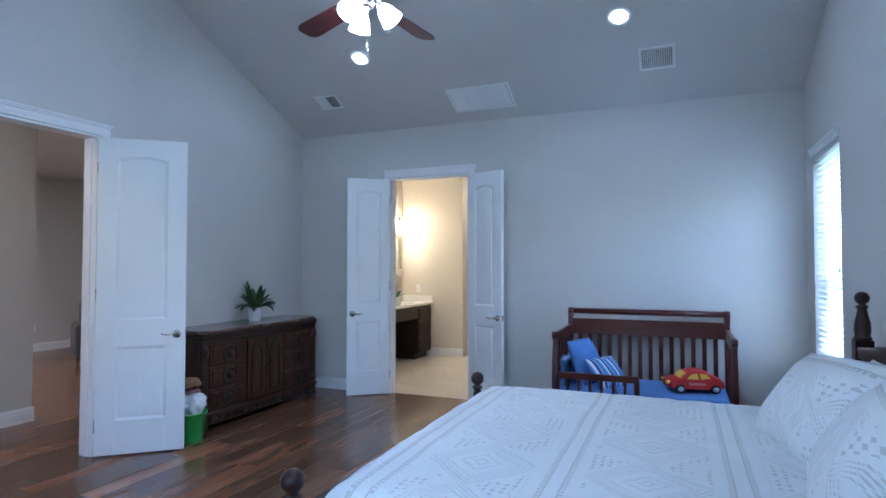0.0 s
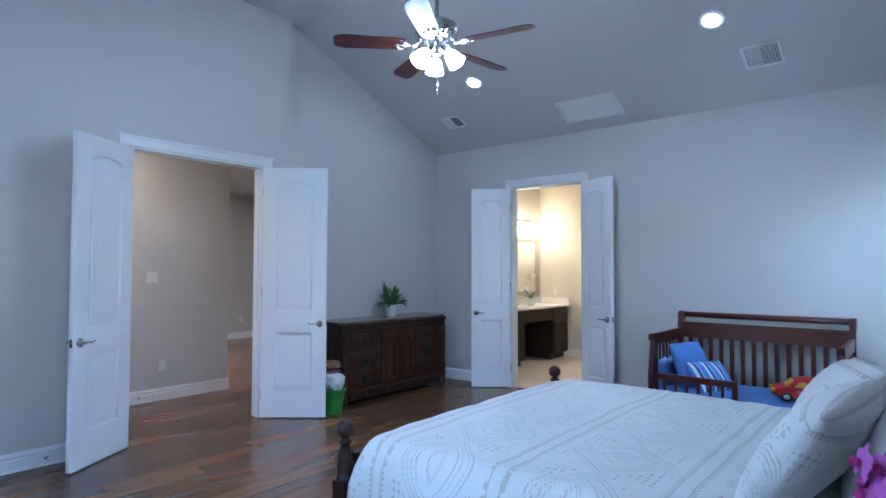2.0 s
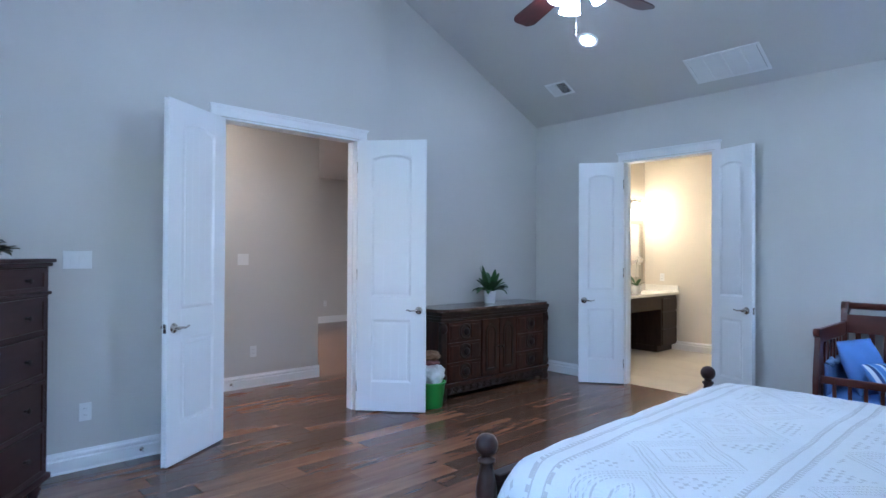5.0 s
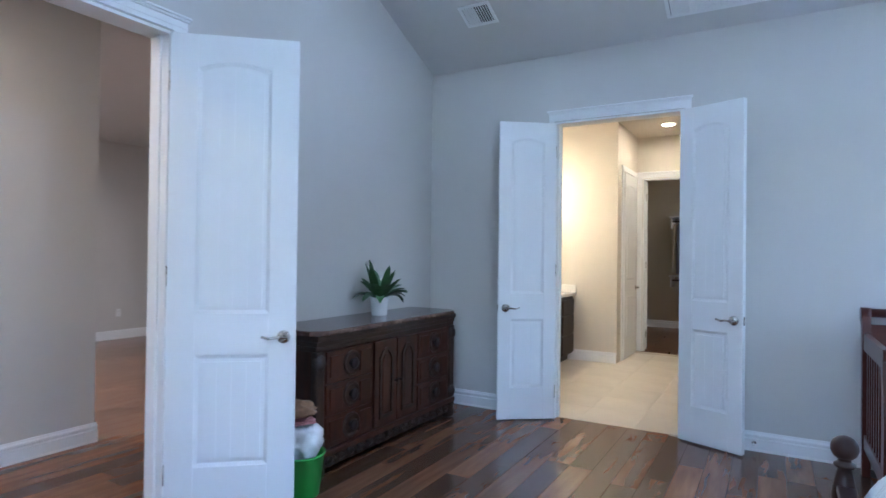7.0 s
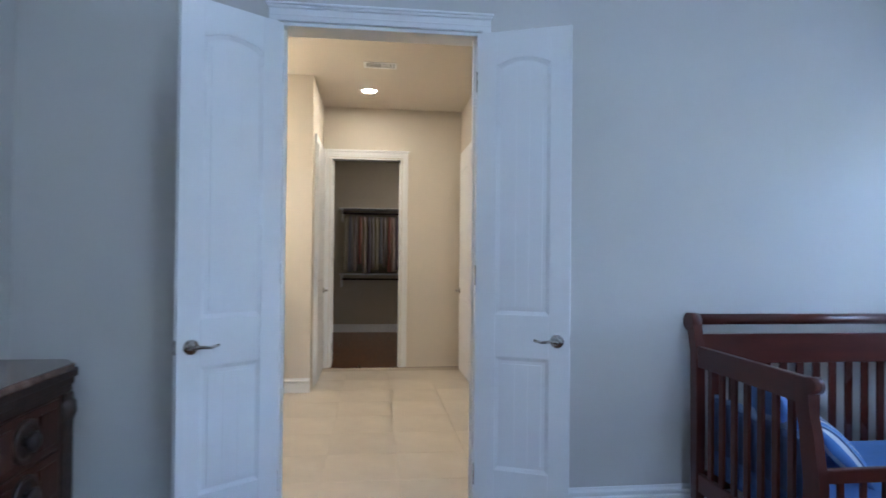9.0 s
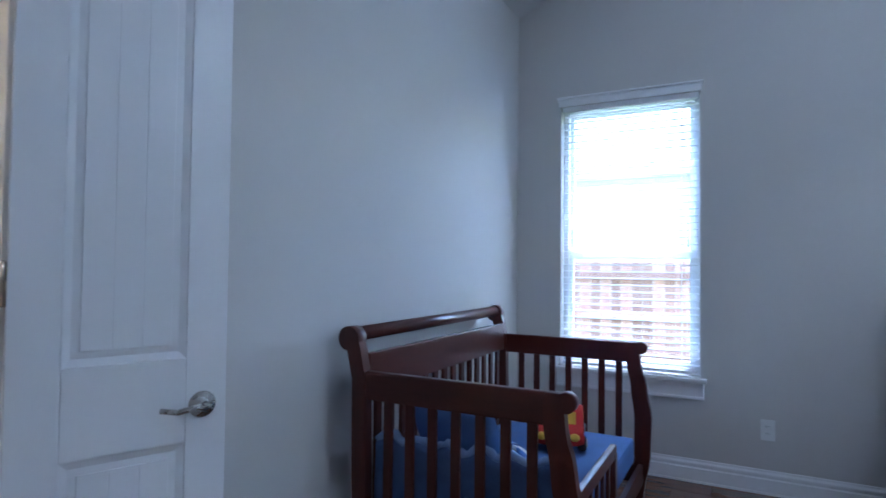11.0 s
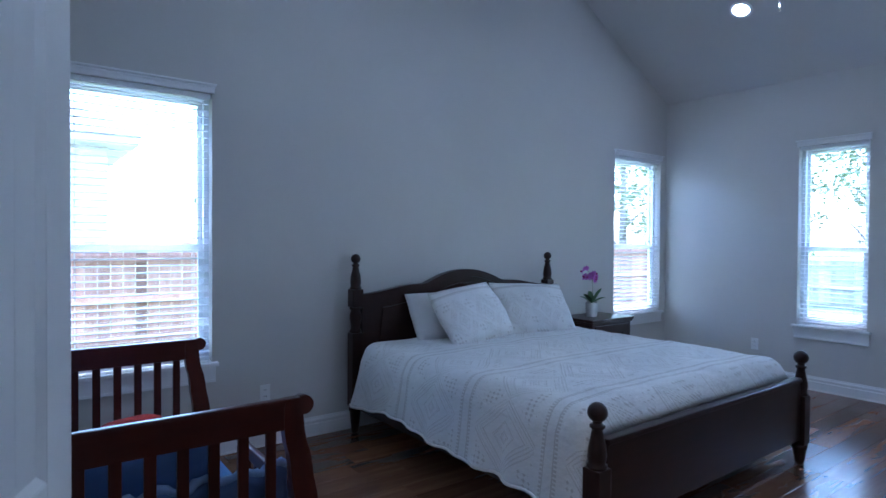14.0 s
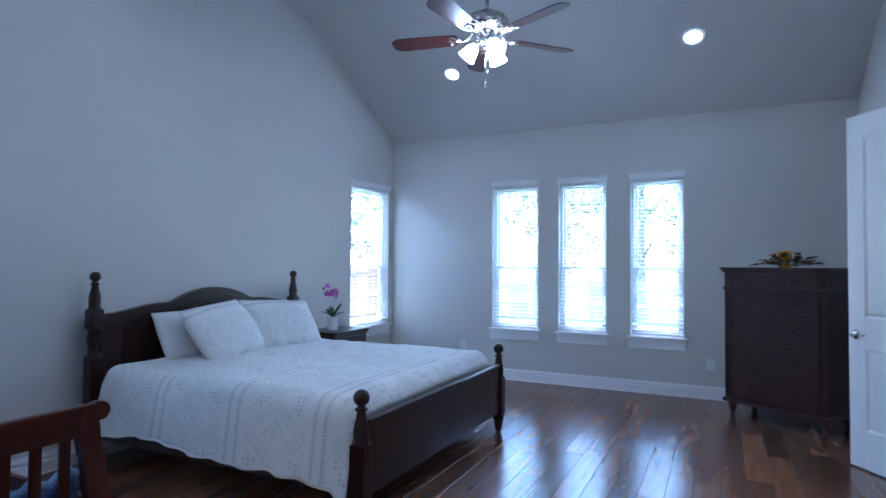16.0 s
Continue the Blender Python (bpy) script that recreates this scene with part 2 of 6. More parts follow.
M_BLADE = wood("mahogany_fan_blade", (0.03, 0.008, 0.007), (0.06, 0.015, 0.013), 0.3, (0.6, 4.0, 4.0), 9.0, 0.05, 0.1)
M_POT = plain("white_glazed_pot", (0.78, 0.78, 0.78), 0.25, 0.03, 8.0, 40.0, 0.03)
M_SOIL = plain("soil", (0.03, 0.02, 0.014), 0.9, 0.4, 30.0, 120.0, 0.8, dist=0.01)
M_COUNTER = plain("white_countertop", (0.78, 0.75, 0.7), 0.2, 0.04, 6.0, 70.0, 0.02)
M_LEATHER = plain("black_leather", (0.018, 0.016, 0.016), 0.38, 0.3, 8.0, 140.0, 0.35)
M_SHEET = plain("blue_cotton_sheet", (0.13, 0.24, 0.55), 0.85, 0.14, 5.0, 260.0, 0.35)
M_DENIM = plain("denim_blue_fleece", (0.1, 0.16, 0.34), 0.95, 0.25, 14.0, 260.0, 0.6)
M_DENIM_TOP = plain("pale_blue_fleece", (0.3, 0.42, 0.66), 0.95, 0.2, 20.0, 260.0, 0.8)
M_LINEN = plain("white_linen", (0.7, 0.7, 0.7), 0.9, 0.04, 5.0, 300.0, 0.4)
M_RED = plain("red_plush", (0.5, 0.025, 0.02), 0.9, 0.16, 12.0, 240.0, 0.5)
M_YELLOW = plain("yellow_plush", (0.75, 0.47, 0.06), 0.9, 0.12, 12.0, 240.0, 0.5)
M_BLACKCLOTH = plain("black_plush", (0.02, 0.02, 0.024), 0.9, 0.2, 12.0, 240.0, 0.5)
M_GREYCLOTH = plain("grey_plush", (0.45, 0.46, 0.48), 0.9, 0.12, 12.0, 240.0, 0.5)
M_GREENPLASTIC = plain("green_plastic", (0.06, 0.33, 0.05), 0.4, 0.08, 8.0, 60.0, 0.04)
M_STRAW = plain("brown_straw", (0.25, 0.14, 0.07), 0.85, 0.3, 20.0, 130.0, 0.6)
M_BINDING = plain("taupe_quilt_binding", (0.66, 0.64, 0.62), 0.9, 0.08, 20.0, 260.0, 0.4)
M_PINKCLOTH = plain("dusty_pink_cloth", (0.36, 0.16, 0.16), 0.9, 0.2, 14.0, 200.0, 0.5)
M_MAGENTA = plain("orchid_petal", (0.5, 0.13, 0.52), 0.55, 0.25, 30.0, 160.0, 0.1)
M_ORCHIDLIP = plain("orchid_lip", (0.32, 0.01, 0.16), 0.5, 0.2, 30.0, 160.0, 0.1)
M_WHITEPETAL = plain("white_petal", (0.78, 0.74, 0.68), 0.6, 0.06, 30.0, 160.0, 0.1)
M_STEM = plain("green_stem", (0.08, 0.13, 0.035), 0.5, 0.2, 30.0, 120.0, 0.1)
M_AMBER = plain("amber_glass", (0.62, 0.3, 0.012), 0.12, 0.15, 9.0, 60.0, 0.03)
M_CREAMFLOWER = plain("cream_petals", (0.72, 0.6, 0.44), 0.8, 0.15, 40.0, 160.0, 0.2)
M_RUSTFLOWER = plain("rust_petals", (0.35, 0.1, 0.06), 0.8, 0.3, 40.0, 160.0, 0.2)
M_DRYLEAF = plain("dry_leaf", (0.13, 0.115, 0.08), 0.8, 0.35, 40.0, 160.0, 0.2)
M_DARKLEAF = plain("dark_leaf", (0.04, 0.055, 0.05), 0.7, 0.3, 40.0, 160.0, 0.2)
M_FROST = glowing("frosted_shade", (0.86, 0.93, 1.0), LAMP_FAN)
M_DOWNLIGHT = glowing("downlight_lens", (0.86, 0.93, 1.0), LAMP_COOL)
M_WARMSHADE = glowing("warm_frosted_shade", (1.0, 0.75, 0.42), LAMP_WARM * 1.3)
M_WARMLIGHT = glowing("warm_downlight_lens", (1.0, 0.76, 0.45), LAMP_WARM * 6.0)
M_HALLLIGHT = glowing("hall_downlight_lens", (1.0, 0.72, 0.46), LAMP_HALL)
# fill lamps, in place of daylight in the next room
M_FARFILL = glowing("next_room_fill", (1.0, 0.85, 0.68), LAMP_HALL * 2.6)
M_GRASS = plain("lawn", (0.13, 0.17, 0.07), 0.9, 0.35, 1.5, 40.0, 0.6, dist=0.02)
M_CONCRETE = plain("foundation_concrete", (0.35, 0.34, 0.32), 0.85, 0.15, 2.0, 60.0, 0.3)
M_BRICKWHITE = plain("pale_house_brick", (0.62, 0.58, 0.54), 0.85, 0.15, 3.0, 30.0, 0.4)
M_ROOF = plain("grey_roof_shingle", (0.24, 0.23, 0.22), 0.9, 0.25, 5.0, 30.0, 0.6)
M_EAVE = plain("house_trim", (0.55, 0.53, 0.5), 0.6, 0.08, 3.0, 40.0, 0.1)
M_FENCE = wood("cedar_fence_board", (0.27, 0.145, 0.105), (0.46, 0.29, 0.215), 0.8, (4.0, 4.0, 0.5), 6.0, 0.3, 0.0, True)
M_PALEFENCE = wood("weathered_pale_board", (0.3, 0.28, 0.25), (0.5, 0.48, 0.44), 0.85, (4.0, 4.0, 0.5), 6.0, 0.3, 0.0, True)
M_BARK = plain("tree_bark", (0.3, 0.26, 0.22), 0.9, 0.35, 9.0, 40.0, 0.9, dist=0.02)


def leaf_material(name, dark, light):
    k = Nodes(name)
    geo = k.tree.nodes.new("ShaderNodeNewGeometry")
    col = k.ramp(geo.outputs["Random Per Island"], [(0.0, dark), (1.0, light)])
    vein = k.noise(40.0, 3.0)
    k.base(k.mix(0.35, col, k.ramp(vein, [(0.35, dark), (0.65, light)])))
    k.gloss(0.45)
    k.bump(vein, 0.15, 0.002)
    return k.mat


M_LEAF = leaf_material("tree_leaves", (0.1, 0.13, 0.05), (0.2, 0.25, 0.12))
M_PLANTLEAF = leaf_material("house_plant_leaves", (0.02, 0.065, 0.018), (0.075, 0.16, 0.045))

# marble dresser top
k = Nodes("brown_marble")
w1 = k.noise(5.0, 8.0, 0.7)
w2 = k.noise(24.0, 5.0, 0.7)
k.base(k.mix(k.ramp(w2, [(0.45, (0, 0, 0)), (0.6, (1, 1, 1))]), k.ramp(w1, [(0.35, (0.05, 0.028, 0.02)), (0.5, (0.16, 0.1, 0.075)), (0.66, (0.3, 0.22, 0.17))]), (0.1, 0.065, 0.05)))
k.gloss(0.12)
M_MARBLE = k.mat

# bath floor tile
k = Nodes("cream_floor_tile")
info = k.tree.nodes.new("ShaderNodeObjectInfo")
t1 = k.noise(3.0, 6.0, 0.6)
k.base(k.mix(1.0, k.ramp(t1, [(0.3, (0.52, 0.45, 0.36)), (0.7, (0.62, 0.55, 0.45))]), k.ramp(info.outputs["Random"], [(0, (0.93, 0.93, 0.93)), (1, (1.05, 1.05, 1.05))]), "MULTIPLY"))
k.gloss(0.28)
k.bump(k.noise(60.0), 0.05, 0.002)
M_TILE = k.mat
M_GROUT = plain("tile_grout", (0.52, 0.455, 0.37), 0.85, 0.1)

# mirror
k = Nodes("mirror_silver")
k.base((0.9, 0.9, 0.9))
k.gloss(0.02, 1.0)
M_MIRROR = k.mat


def stitched(name, period, lattice, shift_x=0.0, stripes_only=False):
    """White quilted cotton with bands of taupe stitching: double beaded lines and diamond lattices between."""
    k = Nodes(name)
    c = k.tree.nodes.new("ShaderNodeTexCoord")
    sep = k.tree.nodes.new("ShaderNodeSeparateXYZ")
    wob = k.tree.nodes.new("ShaderNodeVectorMath")
    wob.operation = "ADD"
    nz = k.put("ShaderNodeTexNoise", Scale=3.0, Detail=2.0)
    k.link(c.outputs["Object"], nz.inputs["Vector"])
    sc = k.tree.nodes.new("ShaderNodeVectorMath")
    sc.operation = "SCALE"
    sc.inputs["Scale"].default_value = 0.01
    k.link(nz.outputs["Color"], sc.inputs[0])
    k.link(c.outputs["Object"], wob.inputs[0])
    k.link(sc.outputs[0], wob.inputs[1])
    k.link(wob.outputs[0], sep.inputs[0])
    u = k.math("ADD", sep.outputs["X"], shift_x)
    v = k.math("SUBTRACT", sep.outputs["Y"], sep.outputs["Z"])
    s = k.math("FRACT", k.math("DIVIDE", u, period))
    bead = k.math("GREATER_THAN", k.math("FRACT", k.math("DIVIDE", v, 0.022)), 0.42)

    def near(x, c0, w):
        return k.math("LESS_THAN", k.math("ABSOLUTE", k.math("SUBTRACT", x, c0)), w)

    def both(a, b):
        return k.math("MULTIPLY", a, b)

    def either(a, b):
        return k.math("MAXIMUM", a, b)

    l1 = near(s, 0.06, 0.006 / period * 0.62)
    l2 = near(s, 0.15, 0.006 / period * 0.62)
    l3 = both(near(s, 0.105, 0.011 / period * 0.62), bead)
    b1 = both(near(s, 0.04, 0.013 / period * 0.62), bead)
    b2 = both(near(s, 0.17, 0.013 / period * 0.62), bead)
    lines = either(either(l1, l2), either(b1, b2))
    a = k.math("MULTIPLY", k.math("ABSOLUTE", k.math("SUBTRACT", k.math("FRACT", k.math("DIVIDE", v, lattice)), 0.5)), 2.0)
    zone = k.math("DIVIDE", k.math("ABSOLUTE", k.math("SUBTRACT", s, 0.6)), 0.36)
    d = k.math("ADD", a, zone)
    rings = k.math("GREATER_THAN", k.math("FRACT", k.math("MULTIPLY", d, 8.5)), 0.5)
    outline = both(k.math("GREATER_THAN", d, 0.6), k.math("LESS_THAN", d, 1.06))
    heart = either(near(d, 0.13, 0.06), near(d, 0.36, 0.045))
    pu = k.math("ABSOLUTE", k.math("SUBTRACT", k.math("FRACT", k.math("DIVIDE", u, 0.032)), 0.5))
    pv = k.math("ABSOLUTE", k.math("SUBTRACT", k.math("FRACT", k.math("DIVIDE", v, 0.032)), 0.5))
    plus = k.math("LESS_THAN", k.math("ADD", k.math("MULTIPLY", pu, pv), k.math("MULTIPLY", k.math("MAXIMUM", pu, pv), 0.12)), 0.055)
    sprig = both(both(plus, k.math("GREATER_THAN", d, 1.22)), k.math("GREATER_THAN", k.noise(11.0, 1.0), 0.5))
    rings = either(both(rings, outline), heart)
    hatch = k.math("GREATER_THAN", k.math("FRACT", k.math("DIVIDE", k.math("ADD", v, u), 0.02)), 0.35)
    hatch2 = k.math("GREATER_THAN", k.math("FRACT", k.math("DIVIDE", k.math("SUBTRACT", v, u), 0.014)), 0.3)
    inside = k.math("LESS_THAN", zone, 0.97)
    lat = both(either(both(both(rings, hatch), hatch2), sprig), inside)
    mask = lat if stripes_only else either(lines, lat)
    thread = k.noise(420.0, 3.0, 0.7)
    mask2 = both(mask, k.math("ADD", 0.35, k.math("MULTIPLY", thread, 1.0)))
    cloud = k.noise(2.0, 3.0)
    white = k.ramp(cloud, [(0.3, (0.63, 0.63, 0.63)), (0.7, (0.71, 0.71, 0.705))])
    k.base(k.mix(k.math("MULTIPLY", mask2, 0.56), white, (0.3, 0.27, 0.25)))
    k.gloss(0.9)
    k.bsdf.inputs["Sheen Weight"].default_value = 0.15
    pucker = k.noise(38.0, 3.0, 0.6)
    k.bump(k.math("ADD", k.math("ADD", k.math("MULTIPLY", mask, 0.6), k.math("MULTIPLY", pucker, 1.3)), k.math("MULTIPLY", thread, 0.25)), 0.6, 0.008)
    return k.mat


M_QUILT = stitched("stitched_quilt", 0.62, 0.46, 0.5)
M_SHAM = stitched("stitched_sham", 0.52, 0.3, 0.36)

# striped crib pillow
k = Nodes("blue_striped_cotton")
c = k.tree.nodes.new("ShaderNodeTexCoord")
sp = k.tree.nodes.new("ShaderNodeSeparateXYZ")
k.link(c.outputs["Object"], sp.inputs[0])
st = k.math("FRACT", k.math("MULTIPLY", sp.outputs["Y"], 9.0))
k.base(k.ramp(st, [(0.0, (0.13, 0.24, 0.55)), (0.42, (0.13, 0.24, 0.55)), (0.45, (0.72, 0.74, 0.78)), (0.62, (0.72, 0.74, 0.78)), (0.66, (0.04, 0.07, 0.2)), (0.85, (0.04, 0.07, 0.2)), (0.9, (0.3, 0.45, 0.7))]))
k.gloss(0.9)
k.bump(k.noise(260.0), 0.4, 0.003)
M_STRIPE = k.mat

# ---------------------------------------------------------------- the large structure
XE, XW, XN, YS, YN = 1.635, -3.56, -3.7, -0.325, 6.0   # east wall, hall wall, nook wall, south wall, bath wall
YJ = 3.508                                             # where the hall wall steps back to the nook wall
PLATE, TOP = 3.03, 4.05
SLOPE_N, SLOPE_S = 3.7, 1.49                          # where the slopes meet the flat ceiling
T = 0.14


def roof_z(y):
    if y > SLOPE_N:
        return TOP - (y - SLOPE_N) * (TOP - PLATE) / (YN - SLOPE_N)
    if y < SLOPE_S:
        return TOP - (SLOPE_S - y) * (TOP - PLATE) / (SLOPE_S - YS)
    return TOP


def wall_with_holes(bm, along, face, back, u0, u1, z1, holes):
    """An upright wall of rectangles round its openings. along 'x' or 'y'; face and back are its two planes."""
    cuts = sorted({u0, u1, *[h[0] for h in holes], *[h[1] for h in holes]})
    lo, hi = min(face, back), max(face, back)
    for a, b in zip(cuts, cuts[1:]):
        mid = (a + b) / 2
        spans = [(0.0, z1)]
        for ha, hb, za, zb in holes:
            if ha < mid < hb:
                spans = [(s, e) for (p, q) in spans for (s, e) in ((p, min(q, za)), (max(p, zb), q)) if e - s > 1e-4]
        for s, e in spans:
            if along == "x":
                quad_box(bm, a, lo, s, b, hi, e)
            else:
                quad_box(bm, lo, a, s, hi, b, e)


def gable(bm, y0, y1, face, back):
    ys = [y0] + [y for y in (SLOPE_S, SLOPE_N) if y0 < y < y1] + [y1]
    outline = [(y0, PLATE), (y1, PLATE)] + [(y, roof_z(y) + 0.02) for y in reversed(ys) if roof_z(y) > PLATE + 0.01]
    prism(bm, outline, "x", min(face, back), max(face, back))


WIN_Z0, WIN_Z1 = 0.622, 2.36
E_WINDOWS = [(4.83, 5.691), (-0.206, 0.651)]
S_WINDOWS = [(-0.386, 0.2), (-1.182, -0.632), (-1.997, -1.445)]
HALL_A, HALL_B, DOOR_H = 1.935, 3.199, 2.468
BATH_A, BATH_B = -2.497, -1.498

bm = bmesh.new()
wall_with_holes(bm, "y", XE, XE + T, YS - T, YN + T, PLATE, [(a, b, WIN_Z0, WIN_Z1) for a, b in E_WINDOWS])
gable(bm, YS, YN, XE, XE + T)
solid("wall_east", bm, M_WALL, "greige painted bedroom wall with two windows", "wall", "structure")

bm = bmesh.new()
wall_with_holes(bm, "x", YS, YS - T, XN - T, XE, PLATE, [(a, b, WIN_Z0, WIN_Z1) for a, b in S_WINDOWS])
solid("wall_south", bm, M_WALL, "greige painted wall with three tall windows", "wall", "structure")

bm = bmesh.new()
wall_with_holes(bm, "y", XW, XW - T, YS, YJ, PLATE, [(HALL_A, HALL_B, -0.01, DOOR_H)])
gable(bm, YS, YJ, XW, XW - T)
solid("wall_west", bm, M_WALL, "greige painted wall with the hall doorway", "wall", "structure")

bm = bmesh.new()
wall_with_holes(bm, "y", XN, XN - T, YJ, YN + T, PLATE, [])
gable(bm, YJ, YN, XN, XN - T)
solid("wall_nook", bm, M_WALL, "greige painted wall behind the carved dresser", "wall", "structure")

bm = bmesh.new()
wall_with_holes(bm, "x", YN, YN + T, XN, XE, PLATE + 0.01, [(BATH_A, BATH_B, -0.01, DOOR_H)])
solid("wall_north", bm, M_WALL, "greige painted wall with the bathroom doorway", "wall", "structure")

bm = bmesh.new()
prof = [(YS - T, roof_z(YS) - 0.04), (YS, PLATE), (SLOPE_S, TOP), (SLOPE_N, TOP), (YN, PLATE), (YN + T, PLATE - 0.04)]
prof += [(YN + T, PLATE + 0.3), (SLOPE_N, TOP + 0.25), (SLOPE_S, TOP + 0.25), (YS - T, PLATE + 0.3)]
prof = [p for p in prof if p[1] >= PLATE - 1e-6]
prism(bm, prof, "x", XN - T, XE + T)
solid("ceiling", bm, M_CEIL, "vaulted painted ceiling with two slopes", "ceiling", "structure")

# subfloor under the planks, bath floor, hall floor, closet floor
solid("floor", one(XN - T, YS - T, -0.12, XE + T, YN + 0.07, -0.012), M_GAP, "dark hand-scraped hardwood bedroom floor", "floor", "structure")
FLOOR = bpy.data.objects["floor"]
HALLFLOOR = solid("hall_floor", one(-10.2, -0.6, -0.12, XW - T - 0.003, 9.1, -0.011), M_GAP, "dark hardwood hall floor", "floor", "structure")
solid("bath_floor", one(XN - T, YN + 0.07, -0.12, XE + T, 9.97, -0.006), M_GROUT, "cream stone tile bathroom floor", "floor", "structure")
BATHFLOOR = bpy.data.objects["bath_floor"]
solid("closet_floor", one(-3.2, 9.97, -0.12, 0.6, 13.3, -0.003), M_HALLFLOOR, "dark hardwood closet floor", "floor", "structure")

# hall beyond the west doorway
HX = -5.07
bm = bmesh.new()
quad_box(bm, HX - T, 0.6, 0, HX, 3.69, 3.0)
solid("hall_wall", bm, M_WALL, "greige hall wall with a light switch", "wall", "structure")
bm = bmesh.new()
quad_box(bm, -9.75, -0.6, 0, -9.6, 9.0, 3.0)
solid("hall_wall_far", bm, M_WALL, "far greige wall of the next room", "wall", "structure")
bm = bmesh.new()
quad_box(bm, -9.6, 8.9, 0, XN - T, 9.05, 3.0)
quad_box(bm, -9.6, -0.6, 0, XN - T, -0.46, 3.0)
quad_box(bm, HX, 0.6, 0, XW - T, 0.74, 3.0)
solid("hall_wall_ends", bm, M_WALL, "greige end walls of the hall", "wall", "structure")
solid("hall_ceiling", one(-9.75, -0.6, 3.0, XN - T - 0.002, 9.05, 3.1), M_CEIL, "flat painted hall ceiling", "ceiling", "structure")

# bathroom and passage
BY, BX0, BX1, CY = 8.78, -2.625, -1.0, 9.97
bm = bmesh.new()
quad_box(bm, XN - T, YN + T, 0, XN, BY + T, 3.06)
quad_box(bm, XN, BY, 0, BX0, BY + T, 3.06)
quad_box(bm, BX0 - T, BY + T, 0, BX0, CY, 3.06)
quad_box(bm, BX1, BY, 0, -0.46, BY + T, 3.06)
quad_box(bm, BX1, BY + T, 0, BX1 + T, CY, 3.06)
quad_box(bm, XE, YN + T, 0, XE + T, BY + 0.9, 3.06)
quad_box(bm, -0.46, BY + 0.76, 0, XE, BY + 0.9, 3.06)
quad_box(bm, -0.6, BY + T, 0, -0.46, BY + 0.9, 3.06)
CA, CB = -2.545, -1.71
wall_with_holes(bm, "x", CY, CY + T, -3.2, 0.6, 3.06, [(CA, CB, -0.01, 2.47)])
solid("bath_wall", bm, M_BATHWALL, "warm cream painted bathroom walls", "wall", "structure")
solid("bath_ceiling", one(XN - T, YN + T, 3.06, XE + T, CY + T, 3.16), M_BATHWALL, "cream painted bathroom ceiling", "ceiling", "structure")
bm = bmesh.new()
quad_box(bm, -3.2, 13.1, 0, 0.6, 13.24, 3.06)
quad_box(bm, -3.34, CY, 0, -3.2, 13.24, 3.06)
quad_box(bm, 0.6, CY, 0, 0.74, 13.24, 3.06)
solid("closet_wall", bm, M_CLOSETWALL, "tan painted closet walls", "wall", "structure")
solid("closet_ceiling", one(-3.34, CY + T, 3.06, 0.74, 13.24, 3.16), M_CLOSETWALL, "tan painted closet ceiling", "ceiling", "structure")


# ---------------------------------------------------------------- trim
def base_run(name, x0, y0, x1, y1, nx, ny):
    """A skirting from one point to another; (nx, ny) points into the room."""
    length = math.hypot(x1 - x0, y1 - y0)
    bm = bmesh.new()
    out = [(0, 0), (0.021, 0), (0.021, 0.01), (0.018, 0.014), (0.018, 0.084), (0.009, 0.09), (0.009, 0.098), (0.0155, 0.102), (0.0155, 0.113), (0.008, 0.124), (0.0055, 0.136), (0, 0.136)]
    prism(bm, out, "x", 0, length)
    ang = math.atan2(y1 - y0, x1 - x0)
    left = (-math.sin(ang), math.cos(ang))
    m = Matrix.Translation((x0, y0, 0)) @ Matrix.Rotation(ang, 4, "Z")
    if left[0] * nx + left[1] * ny < 0:
        m = Matrix.Translation((x1, y1, 0)) @ Matrix.Rotation(ang + math.pi, 4, "Z")
    return solid(name, bm, M_TRIM, "white painted moulded baseboard", "baseboard", "structure", at=m)


base_run("baseboard_east", XE, YS, XE, YN, -1, 0)
base_run("baseboard_south", XW, YS, XE, YS, 0, 1)
base_run("baseboard_west", XW, YS, XW, HALL_A - 0.07, 1, 0)
base_run("baseboard_west_end", XW, HALL_B + 0.07, XW, YJ, 1, 0)
base_run("baseboard_nook", XN, YJ, XN, YN, 1, 0)
base_run("baseboard_north", XN, YN, BATH_A - 0.054, YN, 0, -1)
base_run("baseboard_north_end", BATH_B + 0.054, YN, XE, YN, 0, -1)
base_run("baseboard_hall", HX, 0.74, HX, 3.705, 1, 0)
base_run("baseboard_hall_end", HX - T, 3.69, HX, 3.69, 0, 1)
base_run("baseboard_hall_far", -9.6, -0.4, -9.6, 8.9, 1, 0)
base_run("baseboard_bath", XN, BY, BX0, BY, 0, -1)
base_run("baseboard_bath_side", BX1, BY, -0.46, BY, 0, -1)
base_run("baseboard_closet", -3.2, 13.1, 0.6, 13.1, 0, -1)


